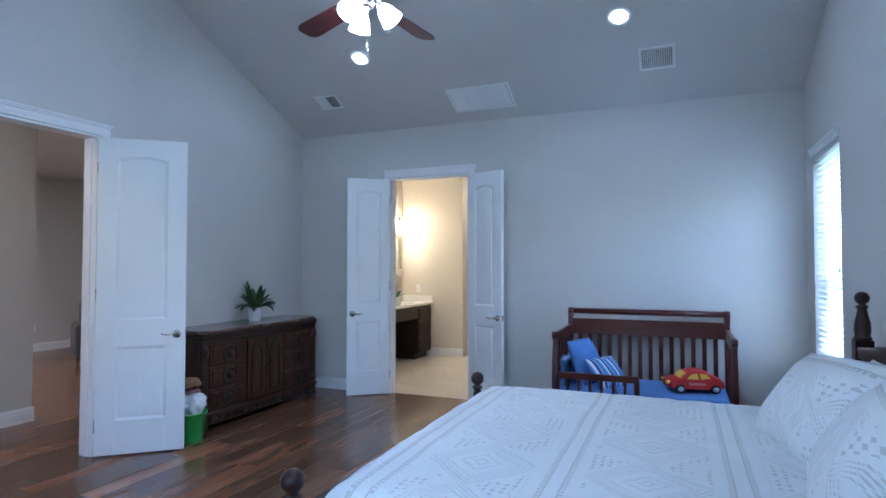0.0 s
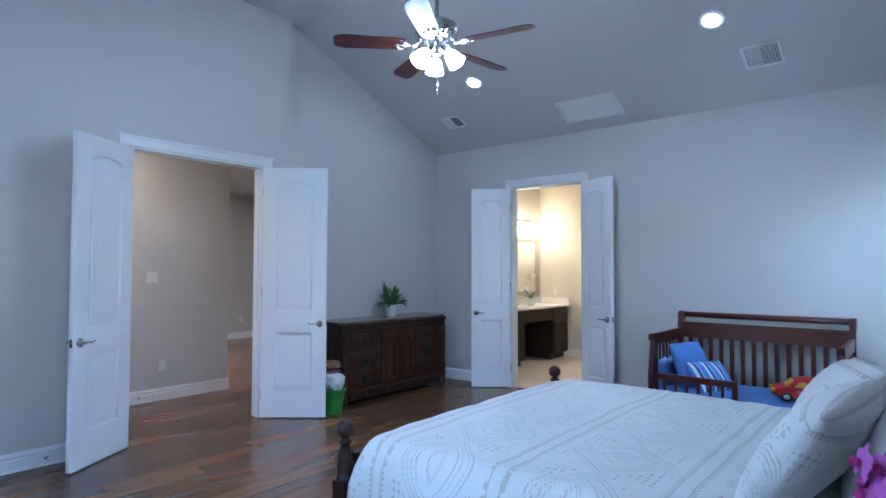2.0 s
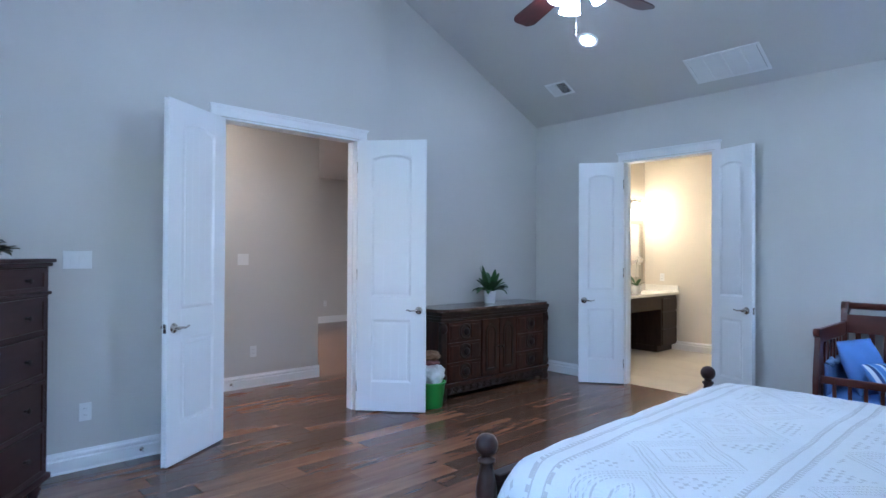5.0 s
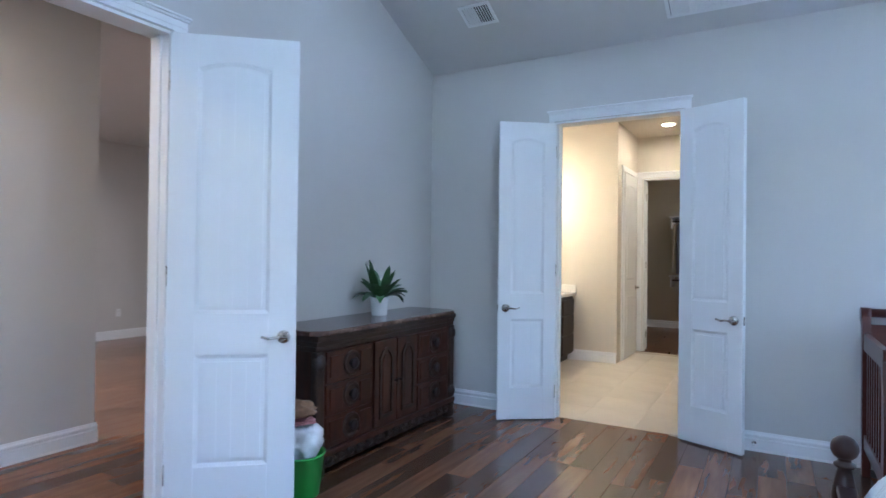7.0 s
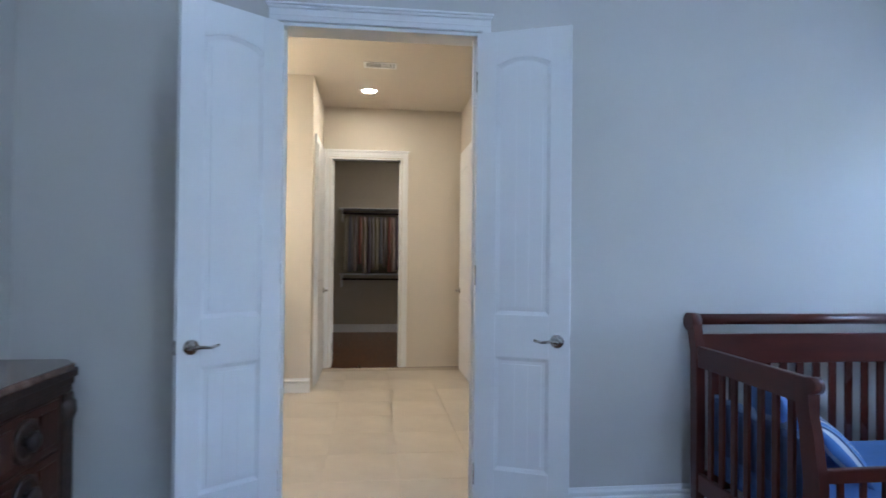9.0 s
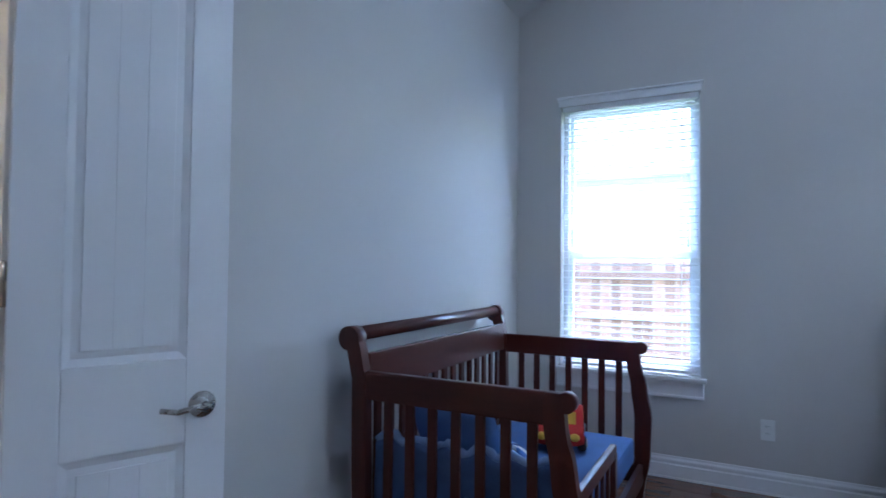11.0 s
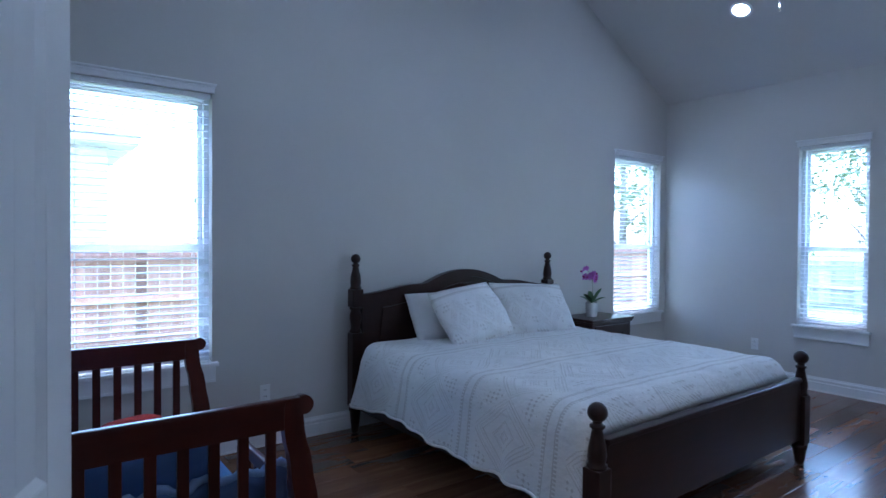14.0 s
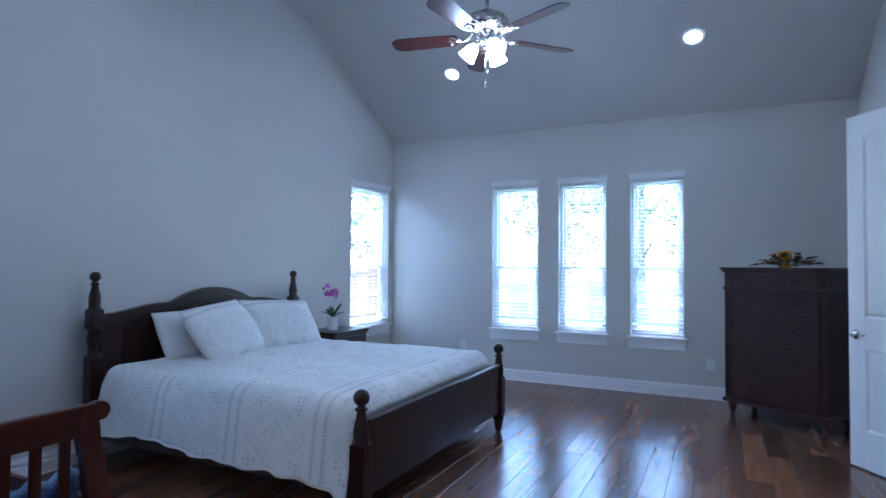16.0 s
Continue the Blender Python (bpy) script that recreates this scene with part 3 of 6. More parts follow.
def casing(name, along, a, b, face, out, head, width=0.085, lining=True, label="white painted moulded door casing"):
    """Two uprights and a head round a doorway, stepped like a moulding, with jamb linings T deep."""
    def bx(bm, u0, u1, z0, z1, d0, d1, bev=0.003):
        lo, hi = sorted((face + out * d0, face + out * d1))
        if along == "x":
            quad_box(bm, u0, lo, z0, u1, hi, z1, bev)
        else:
            quad_box(bm, lo, u0, z0, hi, u1, z1, bev)
    root = new(name)
    tagged(root, label, "door frame", kind="structure")
    w = width
    for nm, u0, u1 in (("upright", a - w, a - 0.006), ("upright", b + 0.006, b + w)):
        bm = bmesh.new()
        bx(bm, u0, u1, 0, head + 0.006, 0, 0.013)
        s = u0 if u0 < a else u1 - 0.024
        bx(bm, s, s + 0.024, 0, head + 0.006, 0.013, 0.021)
        s2 = u1 - 0.02 if u0 < a else u0
        bx(bm, s2, s2 + 0.02, 0, head + 0.006, 0.013, 0.017)
        part(nm, bm, M_TRIM, root)
    bm = bmesh.new()
    bx(bm, a - w, b + w, head + 0.006, head + 0.075, 0, 0.014)
    bx(bm, a - w, b + w, head + 0.03, head + 0.038, 0.014, 0.018, 0.002)
    bx(bm, a - w - 0.004, b + w + 0.004, head + 0.066, head + 0.08, 0, 0.024)
    bx(bm, a - w - 0.012, b + w + 0.012, head + 0.08, head + 0.093, 0, 0.032)
    part("head", bm, M_TRIM, root)
    if not lining:
        return root
    bm = bmesh.new()
    for u0, u1 in ((a, a + 0.016), (b - 0.016, b)):
        bx(bm, u0, u1, 0, head - 0.0, -T - 0.004, 0.004, 0.002)
    bx(bm, a + 0.016, b - 0.016, head - 0.016, head, -T - 0.004, 0.004, 0.002)
    for u0, u1 in ((a + 0.016, a + 0.027), (b - 0.027, b - 0.016)):
        bx(bm, u0, u1, 0, head - 0.016, -0.085, -0.05, 0.002)
    part("jamb", bm, M_TRIM, root)
    return root


casing("door_frame_1", "y", HALL_A, HALL_B, XW, 1, DOOR_H)
casing("door_frame_2", "x", BATH_A, BATH_B, YN, -1, DOOR_H, 0.052)
casing("door_frame_3", "y", HALL_A, HALL_B, XW - T, -1, DOOR_H, 0.08, False)
casing("door_frame_4", "x", CA, CB, CY, -1, 2.47, 0.075)


def arched(x0, x1, z0, z1, rise, n=10):
    """An outline with a low arch on top."""
    pts = [(x0, z0), (x1, z0)]
    for i in range(n + 1):
        f = i / n
        pts.append((x1 + (x0 - x1) * f, z1 + rise * (1 - (2 * f - 1) ** 2)))
    return pts


def lever(bm, x, z, side, toward):
    """A door lever on a round rose; side: which face of the leaf, toward: along the leaf."""
    m = Matrix.Translation((x, side * 0.02, z)) @ Matrix.Rotation(-side * math.pi / 2, 4, "X")
    lathe(bm, [(0.0, 0.0), (0.033, 0.0), (0.034, 0.004), (0.03, 0.009), (0.014, 0.012), (0.011, 0.016), (0.011, 0.042), (0.013, 0.05), (0.0, 0.053)], n=20, m=m)
    y = side * (0.02 + 0.046)
    tube(bm, [(x, y, z), (x + toward * 0.03, y, z + 0.002), (x + toward * 0.07, y - side * 0.004, z - 0.004), (x + toward * 0.108, y - side * 0.006, z + 0.005)], 0.0085, 10, 0.75)


def door_leaf(name, hinge, free, width, label, group, stile, grooves=4, height=2.44, levers=True):
    """A leaf with an arched grooved upper panel and a lower panel. Its own x runs from hinge to free edge."""
    ang = math.atan2(free[1] - hinge[1], free[0] - hinge[0])
    root = thing(name, Matrix.Translation((hinge[0], hinge[1], 0.012)) @ Matrix.Rotation(ang, 4, "Z"), label, "door", group)
    H = height
    bm = bmesh.new()
    quad_box(bm, 0.004, -0.0115, 0.004, width - 0.004, 0.0115, H - 0.004)
    x0, x1 = stile, width - stile
    zs = [(1.03, 2.27, 0.035), (0.26, 0.82, 0.0)]
    for side in (-1, 1):
        ya, yb = sorted((side * 0.0113, side * 0.0205))
        quad_box(bm, 0, ya, 0, x0, yb, H, 0.0022)
        quad_box(bm, x1, ya, 0, width, yb, H, 0.0022)
        quad_box(bm, x0, ya, 0, x1, yb, 0.26, 0.0022)
        quad_box(bm, x0, ya, 0.82, x1, yb, 1.03, 0.0022)
        n = 10
        pts = [(x0, H), (x1, H)] + [(x1 + (x0 - x1) * i / n, 2.27 + 0.035 * (1 - (2 * i / n - 1) ** 2)) for i in range(n + 1)]
        prism(bm, pts[::-1], "y", ya, yb, 0.0018)
        # sloping rim just inside each panel
        for z0, z1, rise in zs:
            o = arched(x0 + 0.001, x1 - 0.001, z0 + 0.001, z1 - 0.001, rise)
            i = arched(x0 + 0.018, x1 - 0.018, z0 + 0.018, z1 - 0.018, rise)
            lo = [bm.verts.new((p[0], side * 0.02, p[1])) for p in o]
            hi = [bm.verts.new((p[0], side * 0.0118, p[1])) for p in i]
            for q in range(len(o)):
                j = (q + 1) % len(o)
                bm.faces.new((lo[q], lo[j], hi[j], hi[q]))
    part("leaf", bm, M_TRIM, root)
    for z0, z1, rise in zs:
        bm = bmesh.new()
        a, b = x0 + 0.036, x1 - 0.036
        for side in (-1, 1):
            step = (b - a) / grooves
            for g in range(grooves):
                u0, u1 = a + g * step , a + (g + 1) * step
                f = lambda u: rise * (1 - (2 * (u - a) / (b - a) - 1) ** 2)
                ya, yb = sorted((side * 0.011, side * 0.0185))
                prism(bm, [(u0, z0 + 0.034), (u1, z0 + 0.034), (u1, z1 - 0.034 + f(u1)), (u0, z1 - 0.034 + f(u0))], "y", ya, yb, 0.0012)
        part("raised_panel", bm, M_TRIM, root)
    if levers:
        bm = bmesh.new()
        for side in (-1, 1):
            lever(bm, width - 0.06, 0.91, side, -1)
        quad_box(bm, width - 0.002, -0.011, 0.88, width + 0.0025, 0.011, 0.94, 0.001)
        part("door_handle", bm, M_NICKEL, root, "satin nickel lever handle on a round rose")
    for z in (0.22, 1.22, 2.2):
        bm = bmesh.new()
        lathe(bm, [(0.0, z - 0.05), (0.007, z - 0.05), (0.007, z + 0.05), (0.0, z + 0.05)], -0.004, 0.0, 10)
        part("hinge", bm, M_NICKEL, root)
    return root


def toward(h, d, w):
    n = math.hypot(*d)
    return (h[0] + d[0] / n * w, h[1] + d[1] / n * w)


hN, hS = (XW + 0.02, HALL_B - 0.012), (XW + 0.02, HALL_A + 0.012)
door_leaf("door_1", hN, toward(hN, (0.51, 0.43), 0.628), 0.628, "open white panelled hall door beside the dresser", "hall double doors", 0.135)
door_leaf("door_2", hS, toward(hS, (0.392, -0.581), 0.628), 0.628, "open white panelled hall door near the tall chest", "hall double doors", 0.135)
hW, hE = (BATH_A + 0.012, YN - 0.02), (BATH_B - 0.012, YN - 0.02)
door_leaf("door_3", hW, toward(hW, (-0.37, -0.275), 0.478), 0.478, "narrow open white bathroom door by the dresser", "bathroom double doors", 0.1, 3)
door_leaf("door_4", hE, toward(hE, (0.452, -0.187), 0.465), 0.465, "narrow open white bathroom door near the crib", "bathroom double doors", 0.1, 3)
door_leaf("door_5", (CA + 0.02, CY + 0.16), (CA - 0.42, CY + 0.83), 0.8, "white panelled closet door standing open", "closet doors", 0.12)
door_leaf("door_6", (BX0 + 0.012, 9.06), (BX0 + 0.012, 9.8), 0.74, "closed white panelled door in the passage", "passage doors", 0.12)
door_leaf("door_7", (BX1 - 0.012, 9.06), (BX1 - 0.012, 9.8), 0.74, "closed white panelled door across the passage", "passage doors", 0.12)
bm = bmesh.new()
for x, s in ((BX0, 1), (BX1, -1)):
    for y0, y1 in ((8.99, 9.055), (9.81, 9.875)):
        lo, hi = sorted((x, x + s * 0.018))
        quad_box(bm, lo, y0, 0, hi, y1, 2.47, 0.003)
    quad_box(bm, lo, 8.98, 2.47, hi, 9.885, 2.54, 0.003)
solid("passage_door_trim", bm, M_TRIM, "white casing round the passage doors", "trim", "structure")


# ---------------------------------------------------------------- windows with blinds
def window(name, along, a, b, face, out, label):
    """A double-hung window in a wall; out points from the room to the yard along the wall's normal."""
    if along == "y":
        m = Matrix.Translation((face, (a + b) / 2, 0)) @ Matrix.Rotation(-math.pi / 2 if out > 0 else math.pi / 2, 4, "Z")
    else:
        m = Matrix.Translation(((a + b) / 2, face, 0)) @ Matrix.Rotation(math.pi if out < 0 else 0, 4, "Z")
    # own axes: x along the wall, y outward
    w = (b - a) / 2
    root = thing(name, m, label, "window", kind="structure")
    z0, z1 = WIN_Z0, WIN_Z1
    bm = bmesh.new()
    for s in (-1, 1):
        u0, u1 = sorted((s * w, s * (w - 0.035)))
        quad_box(bm, u0, 0.075, z0, u1, 0.138, z1, 0.003)
    quad_box(bm, -w + 0.035, 0.075, z0, w - 0.035, 0.138, z0 + 0.045, 0.003)
    quad_box(bm, -w + 0.035, 0.075, z1 - 0.035, w - 0.035, 0.138, z1, 0.003)
    part("window_frame", bm, M_VINYL, root)
    zm = 1.362
    for nm, za, zb, yy in (("lower_sash", z0 + 0.045, zm + 0.018, 0.085), ("upper_sash", zm - 0.018, z1 - 0.035, 0.11)):
        bm = bmesh.new()
        for s in (-1, 1):
            u0, u1 = sorted((s * (w - 0.035), s * (w - 0.065)))
            quad_box(bm, u0, yy, za, u1, yy + 0.022, zb, 0.002)
        quad_box(bm, -w + 0.065, yy, za, w - 0.065, yy + 0.022, za + 0.032, 0.002)
        quad_box(bm, -w + 0.065, yy, zb - 0.032, w - 0.065, yy + 0.022, zb, 0.002)
        sash = part(nm, bm, M_VINYL, root)
        p = part("pane", one(-w + 0.066, yy + 0.009, za + 0.033, w - 0.066, yy + 0.013, zb - 0.033), M_GLASS, sash)
        p.visible_shadow = False
    bm = bmesh.new()
    quad_box(bm, -w - 0.035, -0.045, z0 - 0.026, w + 0.035, 0.0, z0, 0.006)
    quad_box(bm, -w + 0.001, 0.0, z0 - 0.004, w - 0.001, 0.075, z0 + 0.002)
    part("window_sill", bm, M_TRIM, root)
    bm = bmesh.new()
    quad_box(bm, -w - 0.02, -0.016, z0 - 0.13, w + 0.02, 0, z0 - 0.026, 0.004)
    quad_box(bm, -w - 0.02, -0.022, z0 - 0.055, w + 0.02, -0.016, z0 - 0.026, 0.002)
    quad_box(bm, -w - 0.02, -0.02, z0 - 0.13, w + 0.02, -0.016, z0 - 0.112, 0.002)
    part("apron", bm, M_TRIM, root)
    bm = bmesh.new()
    quad_box(bm, -w - 0.012, -0.02, z1, w + 0.012, 0, z1 + 0.046, 0.003)
    quad_box(bm, -w - 0.016, -0.027, z1 + 0.03, w + 0.016, -0.0, z1 + 0.04, 0.003)
    quad_box(bm, -w - 0.022, -0.036, z1 + 0.046, w + 0.022, 0, z1 + 0.06, 0.004)
    part("head_trim", bm, M_TRIM, root)
    return root


def blind(m, half, label, tilt):
    """A wooden slat blind: head rail, slats, bottom rail, ladder cords and a tilt wand."""
    root = thing("window_blind", m, label, "blind", "bedroom window blinds")
    w = half - 0.008
    part("head_rail", one(-w, 0.006, WIN_Z1 - 0.034, w, 0.06, WIN_Z1 - 0.001, 0.003), M_SLAT, root)
    bm = bmesh.new()
    pts = [(-0.025, -0.0012), (-0.012, 0.0012), (0.0, 0.002), (0.012, 0.0012), (0.025, -0.0012)]
    prism(bm, pts + [(y, z - 0.0028) for y, z in reversed(pts)], "x", -w + 0.004, w - 0.004)
    z = WIN_Z1 - 0.062
    first = part("slat", bm, M_SLAT, root, at=pose(0, 0.036, z, tilt, 0, 0))
    while z > WIN_Z0 + 0.08:
        z -= 0.0435
        again(first, root, pose(0, 0.036, z, tilt + random.uniform(-1.5, 1.5), 0, 0))
    part("bottom_rail", one(-w + 0.004, 0.014, WIN_Z0 + 0.012, w - 0.004, 0.06, WIN_Z0 + 0.032, 0.003), M_SLAT, root)
    bm = bmesh.new()
    for x in (-w + 0.1, w - 0.1):
        for y in (0.0105, 0.061):
            quad_box(bm, x - 0.0012, y, WIN_Z0 + 0.03, x + 0.0012, y + 0.0012, WIN_Z1 - 0.06)
    part("ladder_cord", bm, M_SLAT, root)
    bm = bmesh.new()
    tube(bm, [(w - 0.06, 0.003, WIN_Z1 - 0.07), (w - 0.062, 0.002, 1.9), (w - 0.06, 0.003, 1.45)], 0.0022, 6)
    lathe(bm, [(0.0, 1.405), (0.007, 1.41), (0.006, 1.44), (0.0025, 1.455)], w - 0.06, 0.003, 8)
    part("pull_cord", bm, M_SLAT, root)
    return root


for i, (a, b) in enumerate(E_WINDOWS):
    r = window("window_%d" % (i + 1), "y", a, b, XE, 1, "white double-hung window looking onto the side yard")
    blind(r.matrix_basis.copy(), (b - a) / 2, "white slatted blind lowered with open slats in the side window", 3)
for i, (a, b) in enumerate(S_WINDOWS):
    r = window("window_%d" % (i + 3), "x", a, b, YS, -1, "tall white double-hung window looking onto the garden")
    blind(r.matrix_basis.copy(), (b - a) / 2, "white slatted blind lowered with open slats in the garden window", 3)

# ---------------------------------------------------------------- ceiling fixtures
def slope_pose(x, y):
    """A pose on the ceiling whose own z points down into the room."""
    z = roof_z(y)
    k = (roof_z(y + 0.01) - roof_z(y - 0.01)) / 0.02
    return Matrix.Translation((x, y, z)) @ Matrix.Rotation(math.atan(k), 4, "X") @ Matrix.Rotation(math.pi, 4, "X")


def downlight(m, lens, label, group):
    root = thing("recessed_light", m, label, "ceiling light", group)
    bm = bmesh.new()
    lathe(bm, [(0.068, 0.0), (0.068, 0.004), (0.092, 0.006), (0.097, 0.001), (0.097, 0.0)], n=32)
    part("trim_ring", bm, M_PLASTIC, root)
    bm = bmesh.new()
    lathe(bm, [(0.0, 0.003), (0.069, 0.003), (0.069, 0.0), (0.0, 0.0)], n=32)
    part("lens", bm, lens, root, "glowing white lens")
    return root


for x, y in ((0.164, 4.95), (-2.278, 4.96), (0.35, 0.566), (-2.137, 0.573)):
    downlight(slope_pose(x, y), M_DOWNLIGHT, "round white recessed light set in the sloped ceiling", "bedroom recessed lights")


def register(m, w, h, label, slats_at, name="air_vent", plain_grille=0):
    """A ceiling register with a flange and angled slats."""
    root = thing(name, m, label, "air vent", "ceiling vents")
    bm = bmesh.new()
    o = [(-w / 2, -h / 2), (w / 2, -h / 2), (w / 2, h / 2), (-w / 2, h / 2)]
    i = [(p[0] * (1 - 0.05 / w), p[1] * (1 - 0.05 / h)) for p in o]
    ring_prism(bm, o, i, "z", 0.0, 0.008)
    part("flange", bm, M_PLASTIC, root)
    # near-black sheet in place of the shade inside the duct
    part("duct_shade", one(-w / 2 + 0.01, -h / 2 + 0.01, 0.0, w / 2 - 0.01, h / 2 - 0.01, 0.0015), M_SLOT, root)
    n = slats_at
    for q in range(n):
        x = -w / 2 + 0.03 + (w - 0.06) * (q + 0.5) / n
        t = 38 if q < n * 0.5 else -38
        if plain_grille:
            t = 20
        bm = one(-(w - 0.06) / n * 0.48, -h / 2 + 0.025, -0.0008, (w - 0.06) / n * 0.48, h / 2 - 0.025, 0.0008)
        part("slat", bm, M_PLASTIC, root, at=pose(x, 0, 0.0055, 0, t, 0))
    if plain_grille:
        for q in range(1, plain_grille):
            x = -w / 2 + w * q / plain_grille
            part("rib", one(x - 0.008, -h / 2 + 0.02, 0.002, x + 0.008, h / 2 - 0.02, 0.0105), M_PLASTIC, root)
    return root


register(slope_pose(0.435, 5.43), 0.3, 0.28, "white metal supply vent on the sloped ceiling", 14)
register(slope_pose(-2.963, 5.463), 0.27, 0.22, "small white supply vent near the nook corner", 10)
register(slope_pose(-1.264, 5.66), 0.66, 0.365, "large white return air grille on the sloped ceiling", 44, "return_grille", 4)

# ceiling fan
FX, FY = -0.955, 2.8
fan = thing("ceiling_fan", Matrix.Translation((FX, FY, 0)), "brushed nickel ceiling fan with five mahogany blades and three lit shades", "ceiling fan")
bm = bmesh.new()
lathe(bm, [(0.0, 4.03), (0.075, 4.03), (0.072, 3.99), (0.05, 3.95), (0.02, 3.935), (0.0, 3.935)])
part("canopy", bm, M_NICKEL, fan)
bm = bmesh.new()
lathe(bm, [(0.0, 3.95), (0.0135, 3.95), (0.0135, 3.1), (0.024, 3.09), (0.024, 3.06), (0.0, 3.06)], n=14)
part("down_rod", bm, M_NICKEL, fan)
bm = bmesh.new()
lathe(bm, [(0.0, 3.09), (0.04, 3.088), (0.1, 3.07), (0.135, 3.045), (0.142, 3.02), (0.142, 2.99), (0.135, 2.975), (0.1, 2.965), (0.095, 2.955), (0.06, 2.95), (0.0, 2.95)], n=36)
part("motor_housing", bm, M_NICKEL, fan)
bm = bmesh.new()
for q in range(26):
    quad_box(bm, 0.102, -0.004, 2.955, 0.134, 0.004, 2.972, 0.0, Matrix.Rotation(2 * math.pi * q / 26, 4, "Z"))
part("vent_fins", bm, M_NICKEL, fan)
bm = bmesh.new()
lathe(bm, [(0.0, 2.952), (0.055, 2.952), (0.058, 2.93), (0.05, 2.9), (0.046, 2.87), (0.03, 2.858), (0.0, 2.855)], n=28)
part("light_kit", bm, M_NICKEL, fan)
for q in range(5):
    m = Matrix.Rotation(radians(11.5 + 72 * q), 4, "Z")
    bm = bmesh.new()
    pts = []
    for s, w in ((0.2, 0.052), (0.24, 0.06), (0.6, 0.073), (0.64, 0.062), (0.665, 0.04)):
        pts.append((s, w))
    outline = pts + [(s, -w) for s, w in reversed(pts)]
    prism(bm, outline, "z", -0.003, 0.004, 0.0015)
    blade = part("blade", bm, M_BLADE, fan, at=m @ Matrix.Translation((0, 0, 2.915)) @ Matrix.Rotation(radians(12), 4, "X"))
    bm = bmesh.new()
    tube(bm, [(0.1, 0, 2.95), (0.14, 0, 2.908), (0.19, 0, 2.908)], 0.009, 8)
    for s in (-1, 1):
        tube(bm, [(0.17, 0, 2.908), (0.195, s * 0.022, 2.905), (0.225, s * 0.044, 2.908 + s * 0.008), (0.25, s * 0.04, 2.909 + s * 0.008), (0.258, s * 0.02, 2.909 + s * 0.004)], 0.006, 8)
    tube(bm, [(0.18, 0, 2.908), (0.28, 0, 2.908)], 0.007, 8)
    arm = part("blade_arm", bm, M_NICKEL, fan, at=m)
for a in (137, 257, 17):
    m = Matrix.Rotation(radians(a), 4, "Z") @ Matrix.Translation((0.062, 0, 2.885)) @ Matrix.Rotation(radians(-38), 4, "Y")
    bm = bmesh.new()
    lathe(bm, [(0.0, 0.02), (0.017, 0.02), (0.02, -0.02), (0.026, -0.035), (0.0, -0.037)], n=18)
    holder = part("lamp_holder", bm, M_NICKEL, fan, at=m)
    bm = bmesh.new()
    lathe(bm, [(0.024, -0.03), (0.033, -0.042), (0.044, -0.066), (0.049, -0.088), (0.053, -0.112), (0.061, -0.13), (0.058, -0.13), (0.046, -0.088), (0.027, -0.042), (0.02, -0.034)], n=26)
    shade = part("glass_shade", bm, M_FROST, holder, "lit frosted glass tulip shade")
for dx, dy, zb in ((0.02, -0.02, 2.6), (-0.015, 0.03, 2.66)):
    bm = bmesh.new()
    tube(bm, [(dx, dy, 2.86), (dx, dy, zb + 0.02)], 0.0022, 6)
    lathe(bm, [(0.0, zb - 0.018), (0.006, zb - 0.012), (0.007, zb + 0.005), (0.003, zb + 0.02), (0.0, zb + 0.021)], dx, dy, 10)
    part("pull_chain", bm, M_NICKEL, fan)


# ---------------------------------------------------------------- switches, sockets, door stops
def plate(m, w, h, kind, label):
    root = thing(kind, m, label, "light switch" if kind == "light_switch" else "outlet", "wall plates")
    part("cover_plate", one(-w / 2, 0, -h / 2, w / 2, 0.006, h / 2, 0.0025), M_PLASTIC, root)
    if kind == "light_switch":
        n = max(1, round(w / 0.05) - (1 if w > 0.1 else 0))
        for q in range(n):
            x = (q - (n - 1) / 2) * 0.046
            part("rocker", one(x - 0.016, 0.005, -0.033, x + 0.016, 0.0095, 0.033, 0.0015), M_PLASTIC, root)
    else:
        for z in (-0.021, 0.021):
            bm = bmesh.new()
            quad_box(bm, -0.017, 0.005, z - 0.014, 0.017, 0.0075, z + 0.014, 0.004)
            sock = part("socket", bm, M_PLASTIC, root)
            bm = bmesh.new()
            for s in (-0.0065, 0.0065):
                quad_box(bm, s - 0.0012, 0.0072, z - 0.004, s + 0.0012, 0.008, z + 0.006)
            part("slot", bm, M_SLOT, sock)
    return root


def on_wall(x, y, z, nx, ny):
    """A pose whose own y points out of the wall."""
    return Matrix.Translation((x, y, z)) @ Matrix.Rotation(math.atan2(ny, nx) - math.pi / 2, 4, "Z")


plate(on_wall(XW, 1.0, 1.374, 1, 0), 0.165, 0.118, "light_switch", "white three-rocker switch plate on the greige wall")
plate(on_wall(XW, 1.054, 0.375, 1, 0), 0.072, 0.118, "wall_outlet", "white outlet low on the wall by the chest")
plate(on_wall(HX, 2.785, 1.36, 1, 0), 0.118, 0.118, "light_switch", "white double switch plate on the hall wall")
plate(on_wall(HX, 2.904, 0.378, 1, 0), 0.072, 0.118, "wall_outlet", "white outlet low on the hall wall")
plate(on_wall(XE, 4.48, 0.362, -1, 0), 0.072, 0.118, "wall_outlet", "white outlet between the crib and the bed")
plate(on_wall(0.595, YS, 0.368, 0, 1), 0.072, 0.118, "wall_outlet", "white outlet below the garden windows")
plate(on_wall(-2.25, YS, 0.364, 0, 1), 0.09, 0.118, "wall_outlet", "white outlet beside the tall chest")
